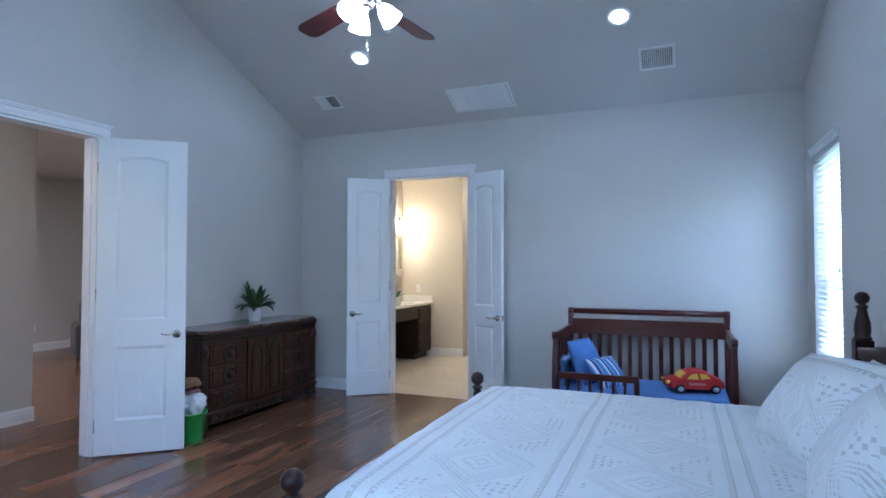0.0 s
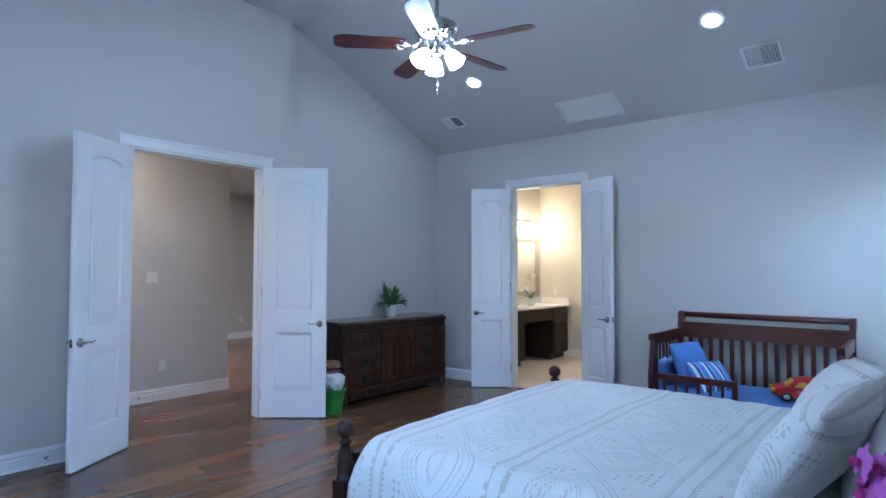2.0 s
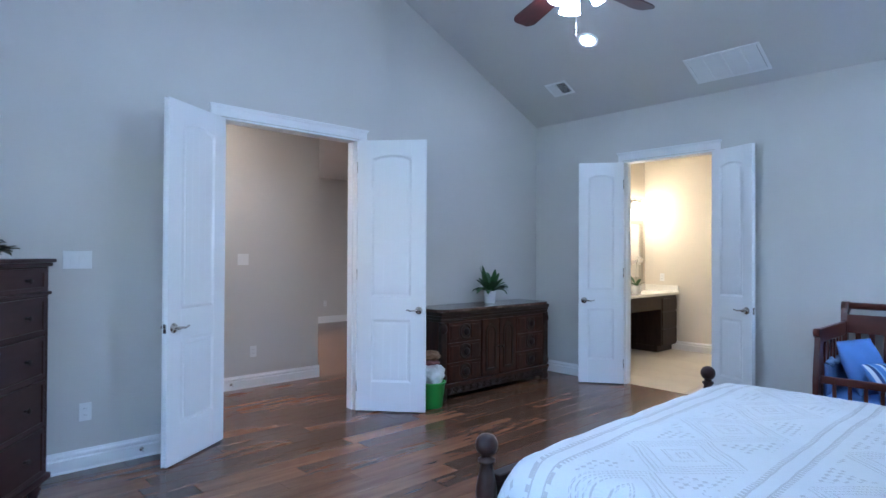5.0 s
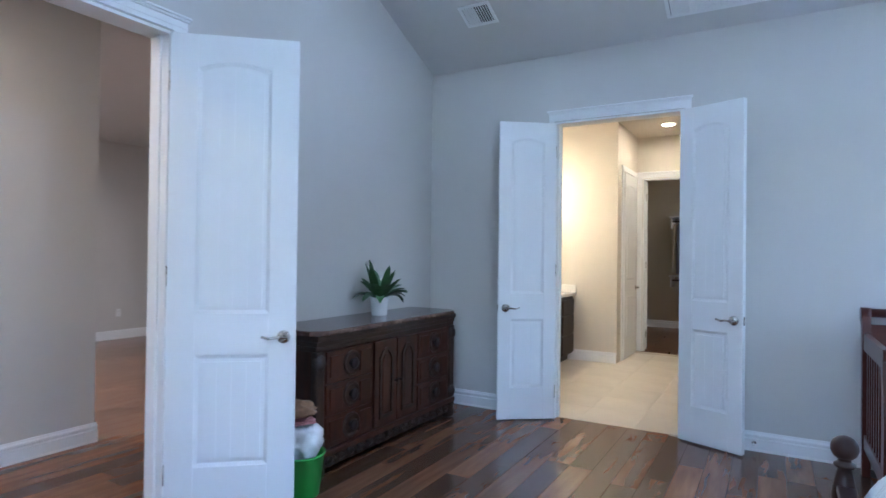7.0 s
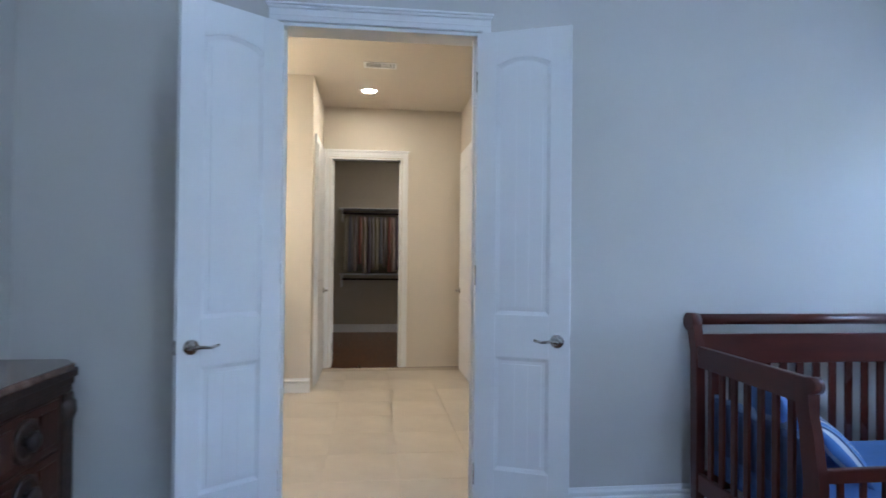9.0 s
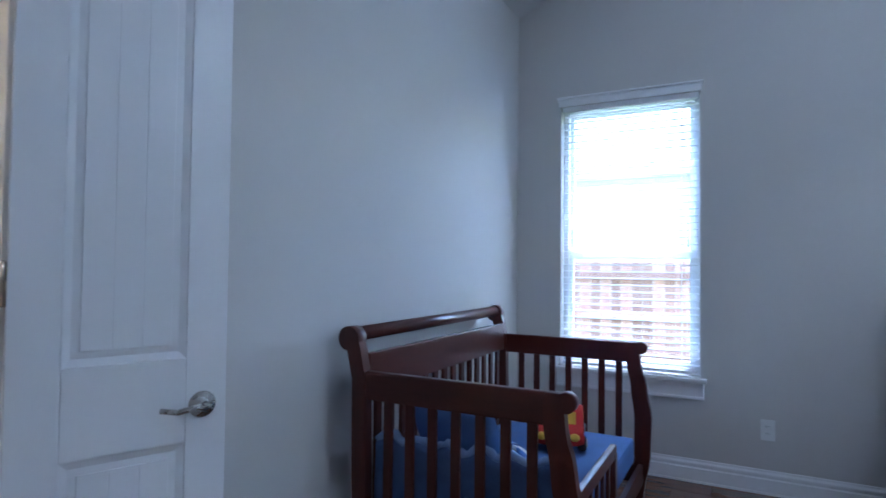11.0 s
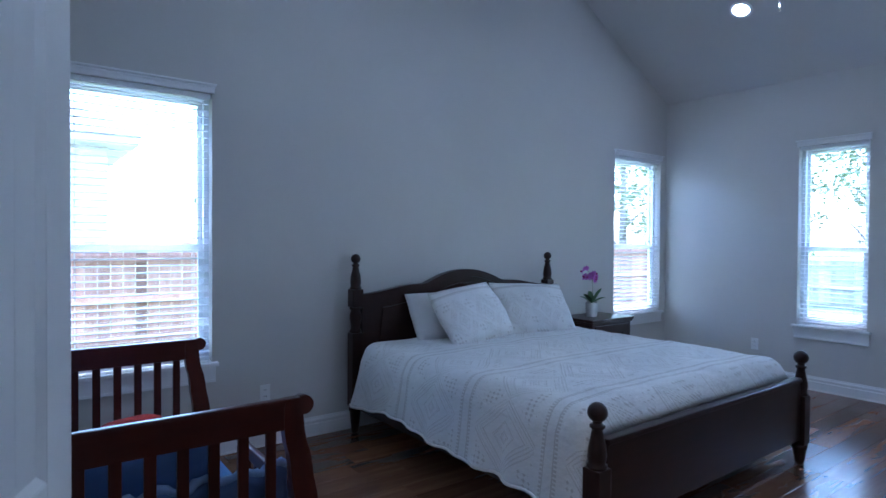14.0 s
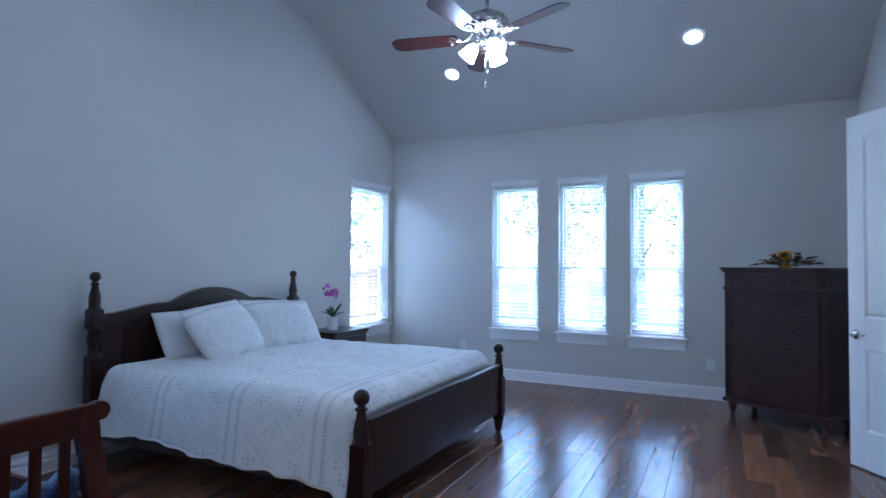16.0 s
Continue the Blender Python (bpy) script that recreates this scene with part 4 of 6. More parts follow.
plate(on_wall(-9.6, 6.55, 0.4, 1, 0), 0.072, 0.118, "wall_outlet", "white outlet on the far room's wall")
plate(on_wall(-3.41, BY, 1.092, 0, -1), 0.072, 0.118, "wall_outlet", "white outlet above the vanity counter")
plate(on_wall(-0.72, BY, 1.36, 0, -1), 0.118, 0.118, "light_switch", "white switch plate on the cream bathroom wall")


def door_stop(x, y, nx, ny):
    root = thing("door_stop", on_wall(x, y, 0.06, nx, ny), "small nickel door stop on the baseboard", "door stop", "door stops")
    bm = bmesh.new()
    tube(bm, [(0, 0.014, 0), (0, 0.02, 0), (0, 0.07, 0)], 0.006, 10)
    lathe(bm, [(0.0, 0.0), (0.016, 0.0), (0.014, 0.006), (0.0, 0.007)], n=14, m=Matrix.Translation((0, 0.014, 0)) @ Matrix.Rotation(-math.pi / 2, 4, "X"))
    part("spring", bm, M_NICKEL, root)
    bm = bmesh.new()
    lathe(bm, [(0.0, 0.0), (0.009, 0.0), (0.009, 0.012), (0.0, 0.014)], n=12, m=Matrix.Translation((0, 0.068, 0)) @ Matrix.Rotation(-math.pi / 2, 4, "X"))
    part("rubber_tip", bm, M_PLASTIC, root)


door_stop(XW, 1.393, 1, 0)
door_stop(HX, 2.66, 1, 0)
door_stop(-1.02, YN, 0, -1)


# ---------------------------------------------------------------- bed
BN, BS, BH, BF = 3.85, 1.82, 1.51, -0.685   # post lines: north, south, head, foot
bed = thing("bed", Matrix.Identity(4), "espresso wooden four-post bed with an arched headboard", "bed")


def turned_post(bm, x, y, h, tall):
    """A square-legged post with a vase turning and a ball on top."""
    if tall:
        prof = [(0.0, 0.0), (0.022, 0.0), (0.028, 0.02), (0.036, 0.12), (0.04, 0.16), (0.046, 0.17), (0.046, 0.19), (0.04, 0.2)]
        lathe(bm, prof + [(0.0, 0.2)], x, y)
        quad_box(bm, x - 0.043, y - 0.043, 0.2, x + 0.043, y + 0.043, 0.74, 0.006)
        lathe(bm, [(0.0, 0.74), (0.043, 0.74), (0.045, 0.755), (0.036, 0.765), (0.034, 0.79), (0.043, 0.84), (0.044, 0.87), (0.034, 0.905), (0.045, 0.915), (0.045, 0.93), (0.0, 0.93)], x, y)
        quad_box(bm, x - 0.043, y - 0.043, 0.93, x + 0.043, y + 0.043, 1.06, 0.006)
        lathe(bm, [(0.0, 1.06), (0.043, 1.06), (0.044, 1.072), (0.036, 1.08), (0.04, 1.11), (0.038, 1.15), (0.026, 1.2), (0.022, 1.225), (0.03, 1.232), (0.03, 1.24), (0.02, 1.246)]
              + [(0.036 * math.cos(a), 1.283 + 0.036 * math.sin(a)) for a in [radians(d) for d in range(-65, 90, 14)]] + [(0.0, 1.319)], x, y)
    else:
        lathe(bm, [(0.0, 0.0), (0.022, 0.0), (0.03, 0.03), (0.038, 0.1), (0.045, 0.115), (0.045, 0.13), (0.036, 0.14), (0.0, 0.14)], x, y)
        quad_box(bm, x - 0.044, y - 0.044, 0.14, x + 0.044, y + 0.044, 0.45, 0.006)
        lathe(bm, [(0.0, 0.45), (0.044, 0.45), (0.045, 0.462), (0.036, 0.47), (0.041, 0.5), (0.04, 0.53), (0.028, 0.59), (0.023, 0.618), (0.034, 0.626), (0.034, 0.636), (0.022, 0.642)]
              + [(0.044 * math.cos(a), 0.69 + 0.044 * math.sin(a)) for a in [radians(d) for d in range(-62, 90, 12)]] + [(0.0, 0.734)], x, y)


for x, y, tall in ((BH, BN, True), (BH, BS, True), (BF, BN, False), (BF, BS, False)):
    bm = bmesh.new()
    turned_post(bm, x, y, 0, tall)
    part("bed_post", bm, M_ESPRESSO, bed, "turned bed post with a ball finial")


def crest(f):
    """Height of the headboard's top, f from -1 to 1 across the bed."""
    a = abs(f)
    z = 1.02
    if a < 0.5:
        z += 0.16 * math.cos(a / 0.5 * math.pi / 2) ** 0.8 if a < 0.44 else 0.055
        z = max(z, 1.075)
    else:
        z += 0.055 * (0.5 + 0.5 * math.cos((a - 0.5) / 0.5 * math.pi))
    return z


ym, hw = (BN + BS) / 2, (BN - BS) / 2 - 0.043
N = 48
tops = [(ym + hw * (2 * i / N - 1), crest(2 * i / N - 1)) for i in range(N + 1)]
bm = bmesh.new()
prism(bm, [(ym - hw, 0.3), (ym + hw, 0.3)] + tops[::-1], "x", BH - 0.018, BH + 0.018)
part("headboard", bm, M_ESPRESSO_H, bed)
bm = bmesh.new()
prism(bm, [(y, z - 0.055) for y, z in tops] + [(y, z + 0.004) for y, z in reversed(tops)], "x", BH - 0.036, BH + 0.024, 0.004)
part("crest_rail", bm, M_ESPRESSO_H, bed)
bm = bmesh.new()
prism(bm, [(ym - hw + 0.14, 0.62), (ym + hw - 0.14, 0.62)] + [(ym + (y - ym) * 0.82, z - 0.105) for y, z in tops[::-1]], "x", BH - 0.028, BH - 0.012, 0.006)
part("headboard_panel", bm, M_ESPRESSO_H, bed)
bm = bmesh.new()
for a0, a1, r in ((25, 155, 0.3),):
    arc = [(ym + 0.34 * math.cos(radians(a)), 0.93 + 0.14 * math.sin(radians(a))) for a in range(a0, a1 + 1, 10)]
    prism(bm, arc + [(ym + 0.3 * math.cos(radians(a)), 0.9 + 0.13 * math.sin(radians(a))) for a in range(a1, a0 - 1, -10)], "x", BH - 0.038, BH - 0.026, 0.003)
part("arch_moulding", bm, M_ESPRESSO_H, bed)
bm = bmesh.new()
quad_box(bm, BF - 0.018, ym - hw, 0.17, BF + 0.018, ym + hw, 0.54, 0.004)
part("footboard", bm, M_ESPRESSO_H, bed)
part("footboard_cap", one(BF - 0.028, ym - hw, 0.54, BF + 0.028, ym + hw, 0.568, 0.007), M_ESPRESSO_H, bed)
for y in (BN, BS):
    part("side_rail", one(BF + 0.044, y - 0.015, 0.19, BH - 0.043, y + 0.015, 0.36, 0.004), M_ESPRESSO, bed)

solid("mattress", one(BF + 0.08, BS + 0.06, 0.32, BH - 0.05, BN - 0.06, 0.625, 0.08), M_LINEN, "thick white mattress on the bed frame", "mattress")
solid("box_spring", one(BF + 0.06, BS + 0.045, 0.2, BH - 0.05, BN - 0.045, 0.318, 0.02), M_LINEN, "white box spring inside the bed frame", "box spring")


def quilt_point(u, s):
    """A point of the quilt: u along the bed, s along the cloth from the south hem to the north hem."""
    half = (BN - BS) / 2 + 0.01
    drop_n = 0.3 + 0.08 * max(0.0, 1 - (u + 0.6) / 0.9) + 0.02 * math.sin(u * 5)
    drop_s = 0.42
    top = 2 * half
    total = drop_s + top + drop_n
    d = s * total
    r = 0.11
    z_top = 0.672 + 0.012 * math.cos((d - drop_s - half) / half * 1.4) + 0.009 * noise.noise(Vector((u * 3, d * 3, 0))) + 0.006 * noise.noise(Vector((u * 9, d * 6, 3))) + 0.003 * noise.noise(Vector((u * 26, d * 17, 7)))
    foot = max(0.0, 1 - (u - (BF + 0.045)) / 0.13)
    z_top -= 0.13 * foot ** 2.2
    if d < drop_s:
        q = drop_s - d
        y = BS - 0.012
        side, q2 = -1, q
    elif d > drop_s + top:
        q = d - drop_s - top
        y = BN + 0.012
        side, q2 = 1, q
    else:
        w = d - drop_s
        y = BS - 0.01 + w
        edge = min(w, top - w)
        z = z_top
        if edge < r:
            z -= r - math.sqrt(max(0.0, r * r - (r - edge) ** 2))
        return Vector((u, y, z))
    wave = math.sin(u * 13 + 2.0 * math.sin(u * 4.1)) * 0.5 + 0.5 * math.sin(u * 29 + 1.3)
    y += side * (0.012 + (0.16 + 0.28 * max(0.0, u - 0.5)) * q2 ** 1.2 + 0.035 * q2 / 0.45 * wave)
    return Vector((u, y, z_top - r - q2 * 0.98))


bm = bmesh.new()
NU, NS = 110, 150
grid = [[bm.verts.new(quilt_point(BF + 0.05 + (1.38 - BF - 0.05) * i / NU, j / NS)) for j in range(NS + 1)] for i in range(NU + 1)]
for i in range(NU):
    for j in range(NS):
        f = bm.faces.new((grid[i][j], grid[i + 1][j], grid[i + 1][j + 1], grid[i][j + 1]))
        f.smooth = True
quilt = solid("quilt", bm, M_QUILT, "white cotton quilt with taupe geometric stitching over the bed", "quilt")
q = quilt.modifiers.new("thick", "SOLIDIFY")
q.thickness = 0.012
for edge in (0.0, 1.0):
    bm = bmesh.new()
    tube(bm, [quilt_point(BF + 0.05 + (1.38 - BF - 0.05) * i / NU, edge) for i in range(NU + 1)], 0.008, 8)
    part("binding", bm, M_BINDING, quilt, "stitched hem binding")


def pillow_mesh(w, h, t, flange, seed):
    """A soft pillow lying flat: a swollen middle, pinched corners and a flat stitched border."""
    bm = bmesh.new()
    n = 26
    sheets = []
    for side in (1, -1):
        g = []
        for i in range(n + 1):
            rowv = []
            for j in range(n + 1):
                a, b = 2 * i / n - 1, 2 * j / n - 1
                pin = 1 - 0.12 * (abs(a) ** 2 * (1 - abs(b) ** 2) + 0) 
                pin2 = 1 - 0.12 * (abs(b) ** 2 * (1 - abs(a) ** 2))
                x, y = a * w / 2 * pin2, b * h / 2 * pin
                ea = min(1.0, (1 - abs(a)) * w / 2 / max(flange, 0.03))
                eb = min(1.0, (1 - abs(b)) * h / 2 / max(flange, 0.03))
                core = max(0.0, (1 - abs(a) ** 2.6)) ** 0.55 * max(0.0, (1 - abs(b) ** 2.6)) ** 0.55
                z = side * (0.004 + t / 2 * core * min(ea, eb, 1.0) ** 0.5)
                z += 0.007 * noise.noise(Vector((x * 9 + seed, y * 9, side)))
                if side < 0 and (i in (0, n) or j in (0, n)):
                    rowv.append(sheets[0][i][j])
                else:
                    rowv.append(bm.verts.new((x, y, z)))
            g.append(rowv)
        sheets.append(g)
        for i in range(n):
            for j in range(n):
                qd = (g[i][j], g[i + 1][j], g[i + 1][j + 1], g[i][j + 1])
                f = bm.faces.new(qd if side > 0 else qd[::-1])
                f.smooth = True
    return bm


def lean(x, y, z, yaw, tilt, spin=0):
    """A pose for a pillow that leans back: tilt 90 is upright, its face to -x at yaw 0."""
    return Matrix.Translation((x, y, z)) @ Matrix.Rotation(radians(yaw), 4, "Z") @ Matrix.Rotation(radians(-tilt), 4, "Y") @ Matrix.Rotation(radians(spin), 4, "Z")


solid("pillow", pillow_mesh(0.42, 0.58, 0.18, 0.01, 5), M_LINEN, "plain white pillow propped against the headboard", "pillow", group="bed pillows", at=lean(1.35, 3.17, 0.825, 0, 60))
solid("pillow", pillow_mesh(0.42, 0.6, 0.17, 0.01, 9), M_LINEN, "plain white pillow propped against the headboard", "pillow", group="bed pillows", at=lean(1.36, 2.5, 0.83, 0, 62))
solid("pillow_sham", pillow_mesh(0.5, 0.74, 0.21, 0.04, 1), M_SHAM, "white sham with taupe geometric stitching on the bed", "pillow", group="bed pillows", at=lean(1.14, 3.03, 0.85, 10, 55, 5))
solid("pillow_sham", pillow_mesh(0.5, 0.74, 0.21, 0.04, 3), M_SHAM, "white sham with taupe geometric stitching on the bed", "pillow", group="bed pillows", at=lean(1.16, 2.36, 0.848, -8, 55, -3))

# ---------------------------------------------------------------- nightstand and orchid
ns = thing("nightstand", Matrix.Translation((1.405, 1.235, 0)), "dark espresso nightstand with one drawer beside the bed", "nightstand")
w, d = 0.3, 0.205
part("tabletop", one(-d - 0.015, -w - 0.015, 0.655, d, w + 0.015, 0.682, 0.006), M_ESPRESSO_H, ns)
part("cornice", one(-d - 0.005, -w - 0.006, 0.635, d, w + 0.006, 0.655, 0.006), M_ESPRESSO_H, ns)
part("body", one(-d + 0.01, -w + 0.01, 0.12, d, w - 0.01, 0.635, 0.003), M_ESPRESSO, ns)
for z0, z1 in ((0.46, 0.62), (0.29, 0.45), (0.13, 0.28)):
    dr = part("drawer", one(-d - 0.008, -w + 0.04, z0, -d + 0.012, w - 0.04, z1, 0.004), M_ESPRESSO_H, ns)
    for y in (-0.12, 0.12):
        bm = bmesh.new()
        lathe(bm, [(0.0, 0.0), (0.007, 0.0), (0.006, 0.012), (0.015, 0.02), (0.012, 0.028), (0.0, 0.03)], n=14, m=Matrix.Translation((-d - 0.008, y, (z0 + z1) / 2)) @ Matrix.Rotation(-math.pi / 2, 4, "Y"))
        part("knob", bm, M_BRONZE, dr)
for sx in (-1, 1):
    for sy in (-1, 1):
        bm = bmesh.new()
        lathe(bm, [(0.0, 0.0), (0.014, 0.0), (0.02, 0.04), (0.028, 0.085), (0.024, 0.1), (0.03, 0.12), (0.0, 0.12)], sx * (d - 0.03), sy * (w - 0.03), 16)
        part("leg", bm, M_ESPRESSO, ns)


def blade_leaf(bm, base, yaw, length, width, rise, droop, n=7):
    """A long strap leaf that arches out from its base."""
    prev = None
    c, s = math.cos(yaw), math.sin(yaw)
    for i in range(n + 1):
        f = i / n
        r = length * f * (1 - 0.25 * f * droop)
        z = rise * f - droop * 0.5 * length * f * f
        wd = width * math.sin(math.pi * (0.1 + 0.87 * f)) ** 0.75 if f < 1 else 0.001
        p = Vector(base) + Vector((c * r, s * r, z))
        side = Vector((-s, c, 0)) * wd / 2
        rowv = [bm.verts.new(p - side + Vector((0, 0, wd * 0.18))), bm.verts.new(p), bm.verts.new(p + side + Vector((0, 0, wd * 0.18)))]
        if prev:
            for a in (0, 1):
                fc = bm.faces.new((prev[a], prev[a + 1], rowv[a + 1], rowv[a]))
                fc.smooth = True
        prev = rowv


def flower_pot(parent, r, h):
    bm = bmesh.new()
    lathe(bm, [(0.0, 0.0), (r * 0.8, 0.0), (r * 0.84, 0.004), (r, h - 0.004), (r, h), (r * 0.93, h), (r * 0.9, h - 0.02), (0.0, h - 0.022)], n=32)
    return part("pot", bm, M_POT, parent, "smooth white glazed pot")


def orchid_bloom(size):
    bm = bmesh.new()
    for a, ln, wd in ((90, 1.0, 0.62), (215, 1.0, 0.62), (325, 1.0, 0.62), (20, 1.05, 1.0), (160, 1.05, 1.0)):
        c, s = math.cos(radians(a)), math.sin(radians(a))
        rows = []
        n = 5
        for i in range(n + 1):
            f = i / n
            wv = wd * 0.5 * size * math.sin(math.pi * (0.1 + 0.85 * f)) ** 0.7
            r = ln * size * f
            q = []
            for t in (-1, -0.5, 0, 0.5, 1):
                x, y = c * r - s * t * wv, s * r + c * t * wv
                q.append(bm.verts.new((x, y, 0.12 * size * (f - f * f * 1.6) - 0.05 * size * t * t)))
            rows.append(q)
        for p, q in zip(rows, rows[1:]):
            for b in range(4):
                fc = bm.faces.new((p[b], p[b + 1], q[b + 1], q[b]))
                fc.smooth = True
    return bm


def orchid(m, petal, lip, count, height, spread, label, size=0.042, pot=(0.062, 0.14)):
    root = thing("orchid", m, label, "potted plant")
    flower_pot(root, *pot)
    bm = bmesh.new()
    lathe(bm, [(0.0, pot[1] - 0.02), (pot[0] * 0.9, pot[1] - 0.02), (pot[0] * 0.5, pot[1] - 0.008), (0.0, pot[1] - 0.006)], n=16)
    part("soil", bm, M_SOIL, root)
    rg = random.Random(count)
    for i in range(5):
        bm = bmesh.new()
        blade_leaf(bm, (0, 0, pot[1] - 0.01), i * 1.3 + 0.4, 0.15 + 0.03 * (i % 2), 0.055, 0.1 + 0.05 * (i % 3), 0.55)
        part("leaf", bm, M_PLANTLEAF, root)
    stem_top = Vector((spread * 0.5, 0.01, height))
    bm = bmesh.new()
    tube(bm, [(0, 0, pot[1] - 0.01), (-0.012, 0.004, height * 0.5), (0.0, 0.0, height * 0.85), stem_top], 0.0035, 8, 0.6)
    part("stem", bm, M_STEM, root)
    for i in range(count):
        a = rg.uniform(0, 6.28)
        f = (i + 0.5) / count
        p = Vector((0, 0, height * 0.82)).lerp(stem_top, f) + Vector((math.cos(a) * spread * rg.uniform(0.35, 1.0), math.sin(a) * spread * rg.uniform(0.35, 1.0), rg.uniform(-0.05, 0.035)))
        face = Vector((math.cos(a), math.sin(a), 0.25)).to_track_quat("Z", "Y").to_matrix().to_4x4()
        b = part("bloom", orchid_bloom(size * rg.uniform(0.85, 1.1)), petal, root, at=Matrix.Translation(p) @ face)
        bm = bmesh.new()
        lathe(bm, [(0.0, 0.0), (0.008, 0.002), (0.011, 0.01), (0.006, 0.018), (0.0, 0.02)], n=10)
        part("lip", bm, lip, b)
    return root


orchid(Matrix.Translation((1.41, 1.29, 0.682)), M_MAGENTA, M_ORCHIDLIP, 13, 0.44, 0.085, "purple orchid in a white pot on the nightstand")

# ---------------------------------------------------------------- crib
crib = thing("crib", Matrix.Identity(4), "cherry-stained wooden sleigh crib with its front side open", "crib")
CX0, CX1, CYF, CYB = -0.4, 0.985, 5.036, 5.87


def sleigh_outline(y0, front):
    """The curved front upright of a crib end, in (y, z)."""
    pts = []
    keys = [(0.0, 0.03), (0.12, 0.018), (0.3, -0.012), (0.5, -0.02), (0.66, 0.006), (0.78, 0.034), (0.85, 0.04), (0.89, 0.035)]
    for (za, ya), (zb, yb) in zip(keys, keys[1:]):
        for s in (0.0, 0.33, 0.66):
            e = s * s * (3 - 2 * s)
            pts.append((y0 + ya + (yb - ya) * e, za + (zb - za) * s))
    pts.append((y0 + 0.035, 0.89))
    return pts


def side_end(x, name):
    bm = bmesh.new()
    a = sleigh_outline(CYF, 1)
    prism(bm, a + [(y + 0.085 - 0.05 * abs(z - 0.48), z) for y, z in reversed(a)], "x", x - 0.019, x + 0.019, 0.004)
    up = part("front_post", bm, M_CHERRY, crib)
    bm = bmesh.new()
    tube(bm, [(x - 0.021, CYF + 0.034, 0.862), (x + 0.021, CYF + 0.034, 0.862)], 0.032, 20)
    part("scroll", bm, M_CHERRY, crib)
    part("end_rail", one(x - 0.017, CYF + 0.05, 0.785, x + 0.017, CYB - 0.05, 0.89, 0.008), M_CHERRY_Y, crib)
    part("end_rail", one(x - 0.014, CYF + 0.05, 0.17, x + 0.014, CYB - 0.05, 0.26, 0.005), M_CHERRY_Y, crib)
    n = 7
    for i in range(n):
        y = CYF + 0.1 + (CYB - CYF - 0.2) * (i + 0.5) / n
        part("slat", one(x - 0.008, y - 0.017, 0.255, x + 0.008, y + 0.017, 0.795, 0.003), M_CHERRY, crib)


side_end(CX0, "end")
side_end(CX1, "end")
for x in (CX0, CX1):
    bm = bmesh.new()
    a = [(CYB - 0.06, 0.0), (CYB - 0.005, 0.0), (CYB + 0.0, 0.5), (CYB + 0.0, 0.86), (CYB + 0.03, 0.97), (CYB + 0.045, 1.02), (CYB + 0.02, 1.045), (CYB - 0.015, 1.03), (CYB - 0.035, 0.96), (CYB - 0.055, 0.86), (CYB - 0.06, 0.5)]
    prism(bm, a, "x", x - 0.023, x + 0.023, 0.004)
    part("back_post", bm, M_CHERRY, crib)
    bm = bmesh.new()
    tube(bm, [(x - 0.026, CYB + 0.02, 1.005), (x + 0.026, CYB + 0.02, 1.005)], 0.046, 24)
    part("back_scroll", bm, M_CHERRY, crib)
bm = bmesh.new()
tube(bm, [(CX0 + 0.02, CYB + 0.018, 1.018), (CX1 - 0.02, CYB + 0.018, 1.018)], 0.028, 16)
part("top_rail", bm, M_CHERRY_H, crib)
part("back_rail", one(CX0 + 0.02, CYB - 0.045, 0.8, CX1 - 0.02, CYB - 0.018, 0.95, 0.005), M_CHERRY_H, crib)
part("back_rail", one(CX0 + 0.02, CYB - 0.045, 0.17, CX1 - 0.02, CYB - 0.018, 0.26, 0.005), M_CHERRY_H, crib)
for i in range(14):
    x = CX0 + 0.05 + (CX1 - CX0 - 0.1) * (i + 0.5) / 14
    part("slat", one(x - 0.019, CYB - 0.04, 0.255, x + 0.019, CYB - 0.024, 0.805, 0.003), M_CHERRY, crib)
part("front_rail", one(CX0 + 0.02, CYF + 0.02, 0.17, CX1 - 0.02, CYF + 0.045, 0.27, 0.005), M_CHERRY_H, crib)
part("guard_rail", one(CX0 + 0.02, CYF + 0.018, 0.5, 0.285, CYF + 0.045, 0.555, 0.008), M_CHERRY_H, crib)
part("guard_post", one(0.245, CYF + 0.016, 0.26, 0.287, CYF + 0.047, 0.52, 0.004), M_CHERRY, crib)
for i in range(6):
    x = CX0 + 0.06 + 0.56 * (i + 0.5) / 6
    part("guard_slat", one(x - 0.012, CYF + 0.024, 0.265, x + 0.012, CYF + 0.038, 0.505, 0.003), M_CHERRY, crib)
solid("crib_mattress", one(CX0 + 0.03, CYF + 0.06, 0.272, CX1 - 0.03, CYB - 0.06, 0.405, 0.025), M_SHEET, "crib mattress with a plain blue fitted sheet", "mattress")
# bumper cloth along the crib's end
bm = bmesh.new()
rows = []
for i in range(41):
    y = CYF + 0.07 + 0.7 * i / 40
    q = []
    for j in range(9):
        z = 0.4 + (0.235 + 0.012 * math.sin(i * 0.9)) * j / 8
        q.append(bm.verts.new((CX0 + 0.03 + 0.012 * math.sin(i * 0.55) * (j / 8) + 0.02 + 0.006 * noise.noise(Vector((y * 8, z * 8, 0))), y, z)))
    rows.append(q)
for a, b in zip(rows, rows[1:]):
    for j in range(8):
        f = bm.faces.new((a[j], a[j + 1], b[j + 1], b[j]))
        f.smooth = True
bump_cloth = solid("crib_blanket", bm, M_DENIM, "denim-blue fleece blanket draped inside the crib end", "blanket")
q = bump_cloth.modifiers.new("thick", "SOLIDIFY")
q.thickness = 0.02
bm = bmesh.new()
